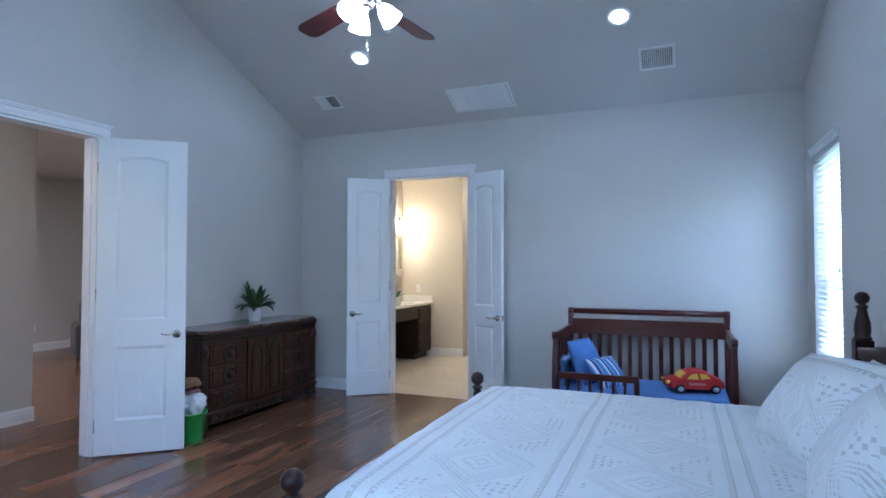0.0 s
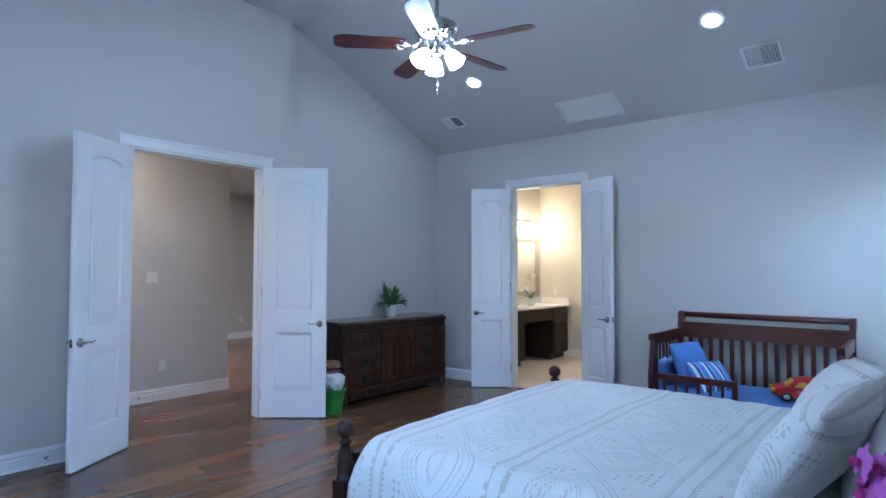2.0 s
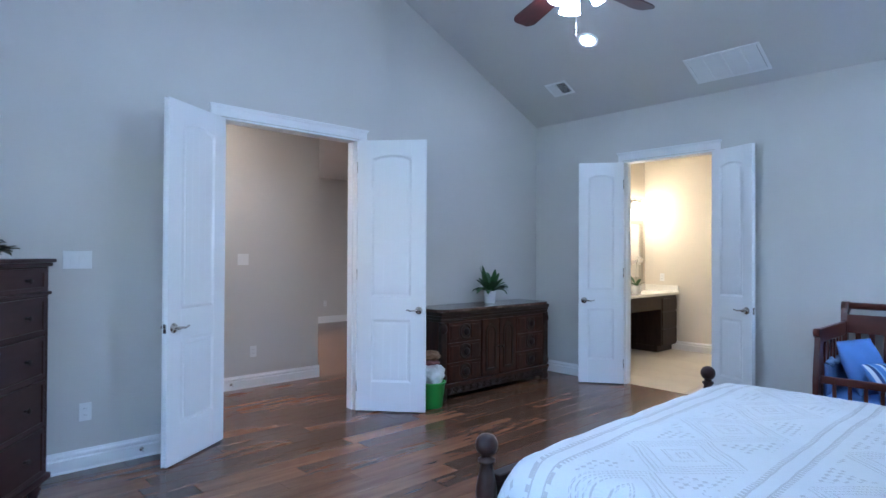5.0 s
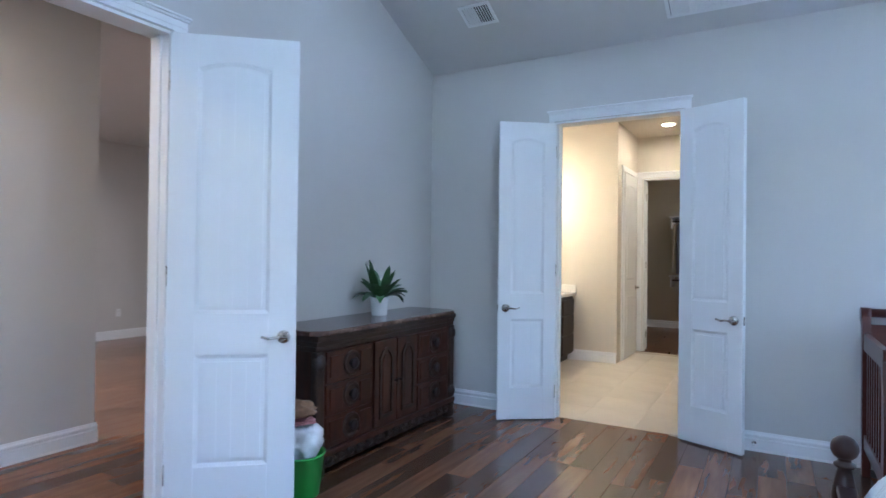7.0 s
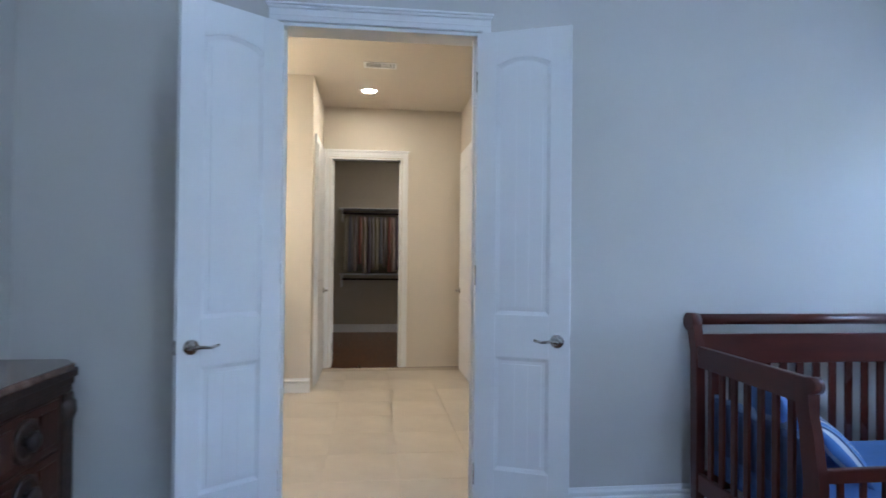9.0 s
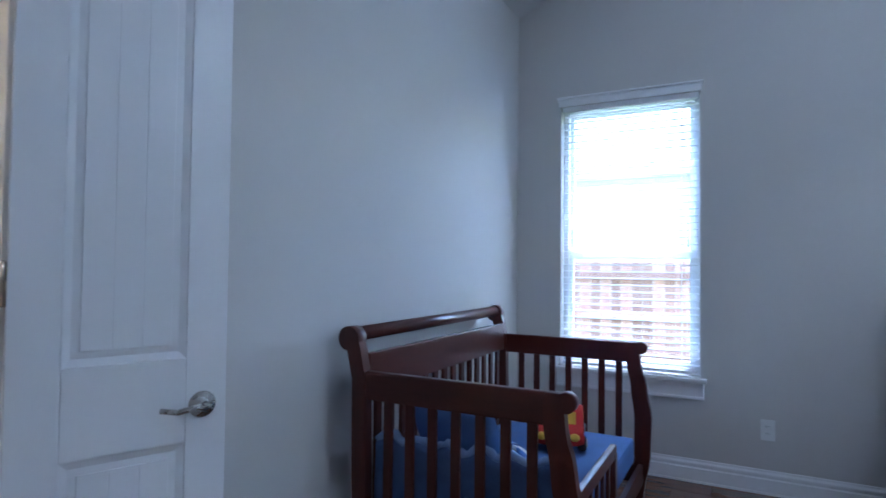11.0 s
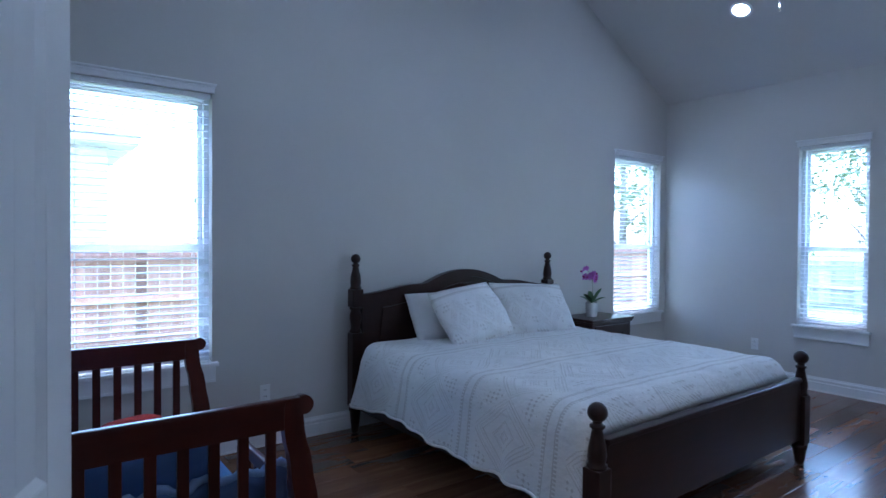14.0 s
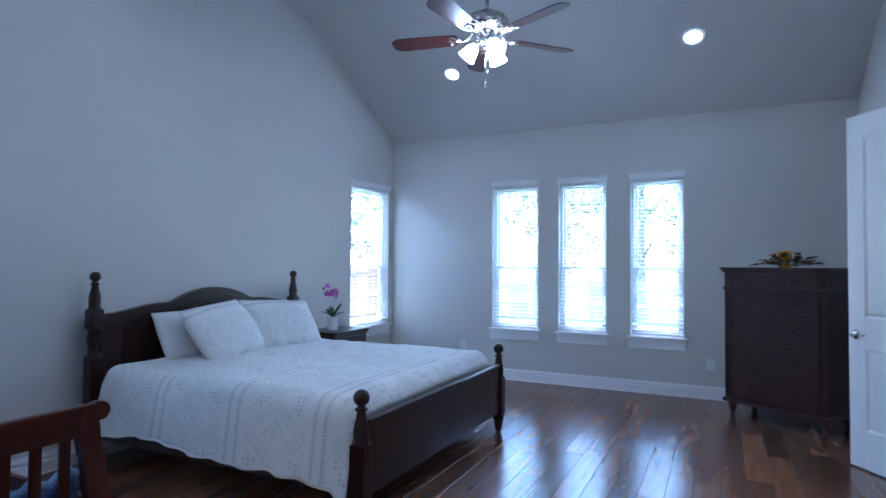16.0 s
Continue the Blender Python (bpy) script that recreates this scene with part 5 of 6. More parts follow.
tube(bm, [(CX0 + 0.055 + 0.012 * math.sin(i * 0.55), CYF + 0.07 + 0.7 * i / 40, 0.64 + 0.012 * math.sin(i * 0.9) + 0.006 * math.sin(i * 2.3)) for i in range(41)], 0.017, 8)
part("ruffled_edge", bm, M_DENIM_TOP, bump_cloth, "pale blue ruffled edge")
solid("crib_pillow", pillow_mesh(0.42, 0.44, 0.13, 0.01, 21), M_SHEET, "plain blue pillow propped in the crib corner", "pillow", at=Matrix.Translation((-0.2, 5.52, 0.585)) @ Matrix.Rotation(radians(-18), 4, "Z") @ Matrix.Rotation(radians(66), 4, "Y"))
solid("striped_pillow", pillow_mesh(0.3, 0.38, 0.1, 0.01, 31), M_STRIPE, "blue striped pillow resting in the crib", "pillow", at=Matrix.Translation((-0.01, 5.42, 0.515)) @ Matrix.Rotation(radians(-30), 4, "Z") @ Matrix.Rotation(radians(48), 4, "Y"))

# plush car
toy = thing("toy_car", Matrix.Translation((0.69, 5.42, 0.408)) @ Matrix.Rotation(radians(196), 4, "Z") @ Matrix.Diagonal((0.84, 0.92, 0.7, 1)), "red plush toy car with yellow windows in the crib", "toy")


def blob(bm, outline, half, puff):
    """A stuffed shape: a side outline in (x, z) swollen across."""
    n = len(outline)
    cx, cz = sum(p[0] for p in outline) / n, sum(p[1] for p in outline) / n
    rings = []
    for t in (-1.0, -0.92, -0.7, -0.3, 0.3, 0.7, 0.92, 1.0):
        k = 1 - puff * abs(t) ** 4
        rings.append([bm.verts.new((cx + (p[0] - cx) * k, t * half, cz + (p[1] - cz) * k)) for p in outline])
    for a, b in zip(rings, rings[1:]):
        for i in range(n):
            f = bm.faces.new((a[i], a[(i + 1) % n], b[(i + 1) % n], b[i]))
            f.smooth = True
    bm.faces.new(rings[0][::-1])
    bm.faces.new(rings[-1])


bm = bmesh.new()
blob(bm, [(-0.27, 0.05), (-0.2, 0.035), (0.2, 0.035), (0.27, 0.06), (0.28, 0.11), (0.24, 0.15), (0.14, 0.17), (0.08, 0.235), (0.0, 0.265), (-0.09, 0.255), (-0.17, 0.2), (-0.24, 0.165), (-0.28, 0.11)], 0.13, 0.14)
part("body", bm, M_RED, toy)
bm = bmesh.new()
prism(bm, [(0.145, 0.168), (0.088, 0.232), (0.096, 0.238), (0.156, 0.172)], "y", -0.09, 0.09, 0.003)
part("windscreen", bm, M_YELLOW, toy)
for s in (-1, 1):
    bm = bmesh.new()
    y0, y1 = sorted((s * 0.118, s * 0.131))
    prism(bm, [(0.1, 0.165), (0.06, 0.222), (0.0, 0.238), (-0.02, 0.165)], "y", y0, y1, 0.004)
    prism(bm, [(-0.035, 0.165), (-0.02, 0.238), (-0.09, 0.225), (-0.13, 0.175)], "y", y0, y1, 0.004)
    part("side_window", bm, M_YELLOW, toy)
    for i, x in enumerate((0.16, -0.17)):
        bm = bmesh.new()
        lathe(bm, [(0.0, -0.02), (0.04, -0.02), (0.052, -0.008), (0.052, 0.012), (0.04, 0.022), (0.0, 0.022)], n=20, m=Matrix.Translation((x, s * 0.122, 0.052)) @ Matrix.Rotation(math.pi / 2, 4, "X"))
        wh = part("wheel", bm, M_BLACKCLOTH, toy)
        bm = bmesh.new()
        lathe(bm, [(0.0, -0.026), (0.028, -0.026), (0.03, 0.0), (0.028, 0.026), (0.0, 0.027)], n=16, m=Matrix.Translation((x, s * 0.122, 0.052)) @ Matrix.Rotation(math.pi / 2, 4, "X"))
        part("hub", bm, M_GREYCLOTH, wh)
    bm = bmesh.new()
    bmesh.ops.create_uvsphere(bm, u_segments=12, v_segments=8, radius=0.026, matrix=Matrix.Translation((0.262, s * 0.082, 0.118)))
    part("headlight", bm, M_YELLOW, toy)
txt = bpy.data.curves.new("car_word", "FONT")
txt.body = "Genuine"
txt.size = 0.045
txt.extrude = 0.001
txt.align_x = "CENTER"
o = new("lettering", txt)
o.parent = toy
o.matrix_basis = Matrix.Translation((0.0, 0.1325, 0.1)) @ Matrix.Rotation(math.pi, 4, "Z") @ Matrix.Rotation(math.pi / 2, 4, "X")
txt.materials.append(M_GREYCLOTH)

# ---------------------------------------------------------------- carved dresser
DX0, DX1, DY0, DY1, DZ = -3.69, -3.25, 3.94, 5.63, 0.89
dr = thing("dresser", Matrix.Identity(4), "carved dark walnut dresser with a brown marble top", "dresser")
part("body", one(DX0, DY0 + 0.03, 0.13, DX1, DY1 - 0.03, 0.84, 0.004), M_DRESSER, dr)
bm = bmesh.new()
prism(bm, [(DX0, DY0 - 0.02), (DX1 - 0.02, DY0 - 0.02), (DX1 + 0.05, DY0 + 0.07), (DX1 + 0.05, DY1 - 0.07), (DX1 - 0.02, DY1 + 0.02), (DX0, DY1 + 0.02)], "z", DZ - 0.03, DZ, 0.008)
part("marble_top", bm, M_MARBLE, dr, "polished brown marble slab")
for z0, z1, e in ((0.825, 0.863, 0.03), (0.795, 0.825, 0.018), (0.765, 0.795, 0.01)):
    part("cornice", one(DX0, DY0 + 0.01 - e / 3, z0, DX1 + e, DY1 - 0.01 + e / 3, z1, 0.007), M_CARVE, dr)
part("plinth", one(DX0, DY0 + 0.0, 0.13, DX1 + 0.03, DY1 - 0.0, 0.165, 0.008), M_DRESSER, dr)
bm = bmesh.new()
quad_box(bm, DX0 + 0.02, DY0 + 0.05, 0.05, DX1 + 0.0, DY1 - 0.05, 0.13, 0.0)
part("base_apron", bm, M_CARVE, dr)
scrolls = 15
for i in range(scrolls):
    y = DY0 + 0.09 + (DY1 - DY0 - 0.18) * (i + 0.5) / scrolls
    bm = bmesh.new()
    pts = []
    for q in range(22):
        a = q * 0.55
        r = 0.045 * (1 - q / 26)
        pts.append((DX1 + 0.012, y + (1 if i < scrolls / 2 else -1) * r * math.cos(a), 0.09 + r * 0.85 * math.sin(a)))
    tube(bm, pts, 0.01, 6, 0.7)
    part("scroll_carving", bm, M_CARVE, dr)
for y in (DY0 + 0.04, DY1 - 0.04):
    bm = bmesh.new()
    lathe(bm, [(0.0, 0.0), (0.04, 0.0), (0.055, 0.02), (0.058, 0.05), (0.045, 0.085), (0.05, 0.11), (0.055, 0.13), (0.0, 0.13)], DX1 - 0.02, y, 18)
    part("foot", bm, M_CARVE, dr)
    bm = bmesh.new()
    quad_box(bm, DX1 - 0.03, y - 0.035, 0.165, DX1 + 0.018, y + 0.035, 0.765, 0.01)
    for z in (0.7, 0.22):
        lathe(bm, [(0.0, -0.05), (0.03, -0.045), (0.042, -0.01), (0.038, 0.03), (0.02, 0.05), (0.0, 0.052)], DX1 - 0.0, y, 14, Matrix.Translation((0, 0, z)))
    part("corner_pilaster", bm, M_CARVE, dr)
for y0, y1 in ((DY0 + 0.1, DY0 + 0.56), (DY1 - 0.56, DY1 - 0.1)):
    for z0, z1 in ((0.565, 0.755), (0.37, 0.555), (0.175, 0.36)):
        f = part("drawer", one(DX1 - 0.005, y0, z0, DX1 + 0.012, y1, z1, 0.004), M_DRESSER, dr)
        ym2, zm2 = (y0 + y1) / 2, (z0 + z1) / 2
        for s in (-1, 1):
            a, b = sorted((ym2 + s * 0.085, ym2 + s * 0.205))
            part("drawer_field", one(DX1 + 0.01, a, z0 + 0.028, DX1 + 0.022, b, z1 - 0.028, 0.007), M_DRESSER, f)
        bm = bmesh.new()
        mm = Matrix.Translation((DX1 + 0.01, ym2, zm2)) @ Matrix.Rotation(math.pi / 2, 4, "Y")
        lathe(bm, [(0.055, 0.0), (0.078, 0.0), (0.08, 0.01), (0.072, 0.018), (0.06, 0.012), (0.055, 0.004)], n=28, m=mm)
        part("carved_ring", bm, M_CARVE, f)
        bm = bmesh.new()
        lathe(bm, [(0.0, 0.0), (0.02, 0.0), (0.018, 0.015), (0.034, 0.025), (0.038, 0.034), (0.03, 0.044), (0.012, 0.048), (0.0, 0.05)], n=20, m=mm)
        part("knob", bm, M_BRONZE, f, "round aged bronze knob")
for s, (y0, y1) in ((1, (DY0 + 0.58, (DY0 + DY1) / 2 - 0.005)), (-1, ((DY0 + DY1) / 2 + 0.005, DY1 - 0.58))):
    f = part("cabinet_door", one(DX1 - 0.005, y0, 0.175, DX1 + 0.014, y1, 0.755, 0.004), M_DRESSER, dr)
    bm = bmesh.new()
    a, b = y0 + 0.05, y1 - 0.05
    o = arched(a, b, 0.225, 0.64, 0.07)
    i = arched(a + 0.022, b - 0.022, 0.247, 0.625, 0.062)
    ring_prism(bm, o, i, "x", DX1 + 0.012, DX1 + 0.026)
    part("door_moulding", bm, M_CARVE, f)
    bm = bmesh.new()
    prism(bm, arched(a + 0.035, b - 0.035, 0.262, 0.61, 0.055), "x", DX1 + 0.012, DX1 + 0.021, 0.005)
    part("raised_field", bm, M_DRESSER, f)
    bm = bmesh.new()
    yk = y1 - 0.022 if s > 0 else y0 + 0.022
    lathe(bm, [(0.0, 0.0), (0.008, 0.0), (0.007, 0.015), (0.014, 0.022), (0.011, 0.032), (0.0, 0.034)], n=14, m=Matrix.Translation((DX1 + 0.013, yk, 0.46)) @ Matrix.Rotation(math.pi / 2, 4, "Y"))
    part("knob", bm, M_BRONZE, f)

# potted plant on the dresser
plant = thing("potted_plant", Matrix.Translation((-3.49, 4.91, DZ)), "green strap-leaved plant in a white pot on the dresser", "potted plant")
flower_pot(plant, 0.07, 0.135)
bm = bmesh.new()
lathe(bm, [(0.0, 0.112), (0.063, 0.112), (0.03, 0.125), (0.0, 0.126)], n=16)
part("soil", bm, M_SOIL, plant)
rg = random.Random(12)
for i in range(30):
    bm = bmesh.new()
    steep = rg.uniform(0.0, 1.0)
    a = i * 2.4 + rg.uniform(-0.3, 0.3)
    blade_leaf(bm, (0.02 * math.cos(a), 0.02 * math.sin(a), 0.12), a, 0.09 + 0.19 * (1 - steep), rg.uniform(0.06, 0.085), 0.12 + 0.2 * steep, 0.35 + 0.9 * (1 - steep) * rg.uniform(0.4, 1.0))
    part("leaf", bm, M_PLANTLEAF, plant)

# green basket with laundry and a straw hat
basket = thing("laundry_basket", Matrix.Translation((-3.2, 3.79, 0)), "green plastic basket filled with laundry beside the dresser", "basket")
bm = bmesh.new()
lathe(bm, [(0.0, 0.0), (0.098, 0.0), (0.102, 0.005), (0.128, 0.225), (0.137, 0.23), (0.137, 0.238), (0.124, 0.238), (0.12, 0.225), (0.096, 0.012), (0.0, 0.01)], n=28)
part("bin", bm, M_GREENPLASTIC, basket)


def cloth_heap(seed, r, z0, z1):
    bm = bmesh.new()
    bmesh.ops.create_icosphere(bm, subdivisions=4, radius=1.0)
    for v in bm.verts:
        p = v.co.copy()
        k = 1 + 0.35 * noise.noise(p * 2.1 + Vector((seed, 0, 0))) + 0.16 * abs(noise.noise(p * 5.5 + Vector((0, seed, 0))))
        v.co = Vector((p.x * r * k, p.y * r * k, (z0 + z1) / 2 + p.z * (z1 - z0) / 2 * k))
    for f in bm.faces:
        f.smooth = True
    return bm


solid("laundry", cloth_heap(1.0, 0.115, 0.2, 0.4), M_LINEN, "crumpled white clothes heaped in the green basket", "clothes", at=Matrix.Translation((-3.2, 3.79, 0)))
solid("pink_cloth", cloth_heap(5.0, 0.085, 0.39, 0.44), M_PINKCLOTH, "folded dusty pink cloth on the laundry heap", "clothes", at=Matrix.Translation((-3.22, 3.785, 0)))
solid("straw_hat", cloth_heap(8.0, 0.1, 0.43, 0.52), M_STRAW, "brown straw hat lying on the laundry heap", "hat", at=Matrix.Translation((-3.22, 3.775, 0)))

# ---------------------------------------------------------------- tall chest
cw, cd, ch = 0.9, 0.44, 1.385
ang = math.atan2(0.555, -0.832)
chest = thing("chest_of_drawers", Matrix.Translation((-2.76, 0.53, 0)) @ Matrix.Rotation(ang, 4, "Z"), "tall dark brown chest with five drawers set across the corner", "chest of drawers")
# own axes: x along the front, y into the corner
part("top", one(-cw / 2 - 0.03, -0.03, ch - 0.022, cw / 2 + 0.03, cd + 0.01, ch, 0.005), M_CHEST, chest)
part("cornice", one(-cw / 2 - 0.018, -0.018, ch - 0.045, cw / 2 + 0.018, cd + 0.005, ch - 0.022, 0.009), M_CHEST, chest)
part("body", one(-cw / 2, 0, 0.13, cw / 2, cd, ch - 0.045, 0.004), M_CHEST, chest)
part("waist_moulding", one(-cw / 2 - 0.014, -0.014, ch - 0.205, cw / 2 + 0.014, cd + 0.004, ch - 0.185, 0.006), M_CHEST, chest)
part("base_moulding", one(-cw / 2 - 0.018, -0.018, 0.13, cw / 2 + 0.018, cd + 0.004, 0.165, 0.008), M_CHEST, chest)
zs = [(ch - 0.18, ch - 0.055), (0.965, ch - 0.215), (0.72, 0.95), (0.45, 0.705), (0.18, 0.435)]
for z0, z1 in zs:
    f = part("drawer", one(-cw / 2 + 0.06, -0.008, z0, cw / 2 - 0.06, 0.01, z1, 0.003), M_CHEST, chest)
    bm = bmesh.new()
    a, b = -cw / 2 + 0.06, cw / 2 - 0.06
    ring_prism(bm, [(a, z0), (b, z0), (b, z1), (a, z1)], [(a + 0.022, z0 + 0.022), (b - 0.022, z0 + 0.022), (b - 0.022, z1 - 0.022), (a + 0.022, z1 - 0.022)], "y", -0.016, -0.007)
    part("drawer_moulding", bm, M_CHEST, f)
    for x in (-0.2, 0.2):
        bm = bmesh.new()
        lathe(bm, [(0.0, 0.0), (0.009, 0.0), (0.007, 0.014), (0.018, 0.022), (0.014, 0.03), (0.0, 0.033)], n=4, m=Matrix.Translation((x, -0.008, (z0 + z1) / 2)) @ Matrix.Rotation(math.pi / 2, 4, "X"))
        part("knob", bm, M_BRONZE, f, "faceted dark bronze knob")
for x in (-cw / 2 + 0.028, cw / 2 - 0.028):
    bm = bmesh.new()
    for q in (-0.012, 0.0, 0.012):
        quad_box(bm, x + q - 0.004, -0.006, 0.19, x + q + 0.004, 0.002, ch - 0.22, 0.002)
    part("fluting", bm, M_CHEST, chest)
for x in (-cw / 2 + 0.045, cw / 2 - 0.045):
    for y in (0.045, cd - 0.045):
        bm = bmesh.new()
        lathe(bm, [(0.0, 0.0), (0.018, 0.0), (0.024, 0.015), (0.02, 0.03), (0.034, 0.07), (0.04, 0.09), (0.03, 0.1), (0.042, 0.115), (0.042, 0.13), (0.0, 0.13)], x, y, 18)
        part("foot", bm, M_CHEST, chest)

# autumn flower ring with an amber candle jar on the chest
fm = chest.matrix_basis @ Matrix.Translation((0.0, 0.2, ch))
jar = thing("candle_jar", fm, "amber glass candle jar amid the flower ring", "candle holder")
bm = bmesh.new()
lathe(bm, [(0.0, 0.0), (0.045, 0.0), (0.05, 0.01), (0.048, 0.03), (0.036, 0.06), (0.05, 0.085), (0.056, 0.11), (0.052, 0.13), (0.058, 0.15), (0.054, 0.15), (0.047, 0.13), (0.05, 0.11), (0.0, 0.1)], n=24)
part("glass", bm, M_AMBER, jar)
ring = thing("flower_arrangement", fm, "dried autumn flower ring in cream and rust on the chest", "flowers")
rg = random.Random(77)
for i in range(78):
    a = rg.uniform(0, 2 * math.pi)
    r = rg.uniform(0.07, 0.19)
    x, y, z = r * 1.3 * math.cos(a), r * 0.85 * math.sin(a), 0.02 + rg.uniform(0, 0.13) * max(0.1, 1.35 - r * 6)
    kind = rg.random()
    bm = bmesh.new()
    if kind < 0.45:
        s = rg.uniform(0.028, 0.048)
        for j in range(9):
            th = j * 2.4
            blade_leaf(bm, (0, 0, 0), th, s, s * 0.8, s * (0.3 + 0.09 * j), 0.3, 3)
        part("blossom", bm, rg.choice((M_CREAMFLOWER, M_CREAMFLOWER, M_RUSTFLOWER)), ring, at=Matrix.Translation((x, y, z)))
    elif kind < 0.75:
        for j in range(3):
            blade_leaf(bm, (0, 0, 0), a + rg.uniform(-0.9, 0.9), rg.uniform(0.06, 0.11), 0.04, rg.uniform(0.0, 0.05), 0.5, 4)
        part("leaf", bm, rg.choice((M_DRYLEAF, M_DARKLEAF)), ring, at=Matrix.Translation((x, y, z)))
    else:
        for j in range(9):
            bmesh.ops.create_icosphere(bm, subdivisions=1, radius=0.006, matrix=Matrix.Translation((rg.uniform(-0.03, 0.03), rg.uniform(-0.02, 0.02), rg.uniform(-0.008, 0.02))))
        part("berry_spray", bm, rg.choice((M_CREAMFLOWER, M_STRAW)), ring, at=Matrix.Translation((x, y, z)))

# ---------------------------------------------------------------- hall: leather armchair, ceiling light
seat = thing("armchair", Matrix.Translation((-7.2, 6.15, 0)) @ Matrix.Rotation(radians(60), 4, "Z"), "black leather armchair on turned feet in the next room", "armchair")
part("seat", one(-0.36, -0.36, 0.2, 0.36, 0.3, 0.46, 0.05), M_LEATHER, seat)
part("backrest", one(-0.38, 0.2, 0.2, 0.38, 0.42, 0.98, 0.08), M_LEATHER, seat)
for s in (-1, 1):
    a, b = sorted((s * 0.34, s * 0.48))
    part("armrest", one(a, -0.36, 0.2, b, 0.36, 0.64, 0.06), M_LEATHER, seat)
    for y in (-0.3, 0.32):
        bm = bmesh.new()
        lathe(bm, [(0.0, 0.0), (0.018, 0.0), (0.03, 0.08), (0.035, 0.2), (0.0, 0.2)], s * 0.38, y, 14)
        part("leg", bm, M_ESPRESSO, seat)

for x, y in ((-4.28, 2.0),):
    downlight(Matrix.Translation((x, y, 3.0)) @ Matrix.Rotation(math.pi, 4, "X"), M_HALLLIGHT, "round recessed light in the hall ceiling", "hall lights")

# added lamps hidden behind the hall wall, they replace the next room's daylight
for x, y in ((-7.0, 3.0), (-8.6, 3.2), (-6.0, 2.6)):
    downlight(Matrix.Translation((x, y, 3.0)) @ Matrix.Rotation(math.pi, 4, "X"), M_FARFILL, "added round lamp standing in for daylight in the next room", "next room lights")

# ---------------------------------------------------------------- bathroom
VX0, VX1, VY0, VY1, VZ = XN + 0.004, -3.17, 7.0, BY - 0.004, 0.87
van = thing("vanity_cabinet", Matrix.Identity(4), "dark espresso bathroom vanity with a knee space", "vanity")
for y0, y1 in ((VY0, 7.42), (8.3, VY1)):
    part("cabinet", one(VX0, y0, 0.09, VX1 - 0.02, y1, VZ - 0.03, 0.003), M_VANITY, van)
    part("toe_kick", one(VX0, y0, 0.0, VX1 - 0.08, y1, 0.09), M_VANITY, van)
    for z0, z1 in ((0.61, 0.79), (0.36, 0.59), (0.11, 0.34)):
        part("drawer", one(VX1 - 0.02, y0 + 0.015, z0, VX1, y1 - 0.015, z1, 0.004), M_VANITY, van)
part("knee_drawer", one(VX0 + 0.1, 7.42, 0.64, VX1 - 0.01, 8.3, VZ - 0.03, 0.003), M_VANITY, van)
part("back_panel", one(VX0, 7.42, 0.0, VX0 + 0.02, 8.3, 0.64), M_VANITY, van)
top = thing("countertop", Matrix.Identity(4), "white stone vanity countertop with a backsplash", "countertop")
part("slab", one(VX0, VY0, VZ - 0.03, VX1 + 0.025, VY1, VZ + 0.006, 0.005), M_COUNTER, top)
part("backsplash", one(VX0, VY0, VZ + 0.006, VX0 + 0.02, VY1, VZ + 0.105, 0.003), M_COUNTER, top)
part("side_splash", one(VX0 + 0.02, VY1 - 0.02, VZ + 0.006, VX1 + 0.02, VY1, VZ + 0.105, 0.003), M_COUNTER, top)
mir = thing("wall_mirror", Matrix.Identity(4), "framed bathroom mirror above the vanity", "mirror")
bm = bmesh.new()
o = [(7.35, 1.02), (8.67, 1.02), (8.67, 1.98), (7.35, 1.98)]
ring_prism(bm, o, [(7.42, 1.09), (8.6, 1.09), (8.6, 1.91), (7.42, 1.91)], "x", XN + 0.001, XN + 0.03)
part("mirror_frame", bm, plain("silver_mirror_frame", (0.42, 0.38, 0.31), 0.4, 0.15, 20.0, 90.0, 0.2, metal=0.4), mir)
part("glass", one(XN + 0.001, 7.42, 1.09, XN + 0.012, 8.6, 1.91), M_MIRROR, mir)
bar = thing("vanity_light", Matrix.Translation((XN, 8.1, 2.25)), "nickel vanity light bar with four lit frosted shades", "wall light")
part("back_plate", one(0, -0.55, -0.03, 0.02, 0.55, 0.03, 0.004), M_NICKEL, bar)
for y in (-0.45, -0.15, 0.15, 0.45):
    bm = bmesh.new()
    tube(bm, [(0.01, y, 0.0), (0.06, y, 0.05), (0.12, y, 0.04), (0.13, y, -0.01)], 0.006, 8)
    lathe(bm, [(0.0, 0.0), (0.022, 0.0), (0.024, -0.025), (0.0, -0.026)], 0.13, y, 14)
    arm = part("arm", bm, M_NICKEL, bar)
    bm = bmesh.new()
    lathe(bm, [(0.024, -0.02), (0.04, -0.05), (0.05, -0.1), (0.058, -0.14), (0.053, -0.14), (0.036, -0.05), (0.02, -0.024)], 0.13, y, 20)
    part("glass_shade", bm, M_WARMSHADE, arm, "lit warm frosted shade")
orchid(Matrix.Translation((-3.32, 7.82, VZ + 0.006)), M_WHITEPETAL, M_CREAMFLOWER, 9, 0.52, 0.06, "white orchid in a pale pot on the vanity", 0.04, (0.075, 0.12))
# the last one is an unseen lamp added to brighten the closet
for x, y in ((-2.1, 9.23), (-2.6, 7.3), (-0.8, 7.4), (-1.5, 11.6)):
    downlight(Matrix.Translation((x, y, 3.06)) @ Matrix.Rotation(math.pi, 4, "X"), M_WARMLIGHT, "round warm recessed light, the closet one added as fill", "bathroom lights")
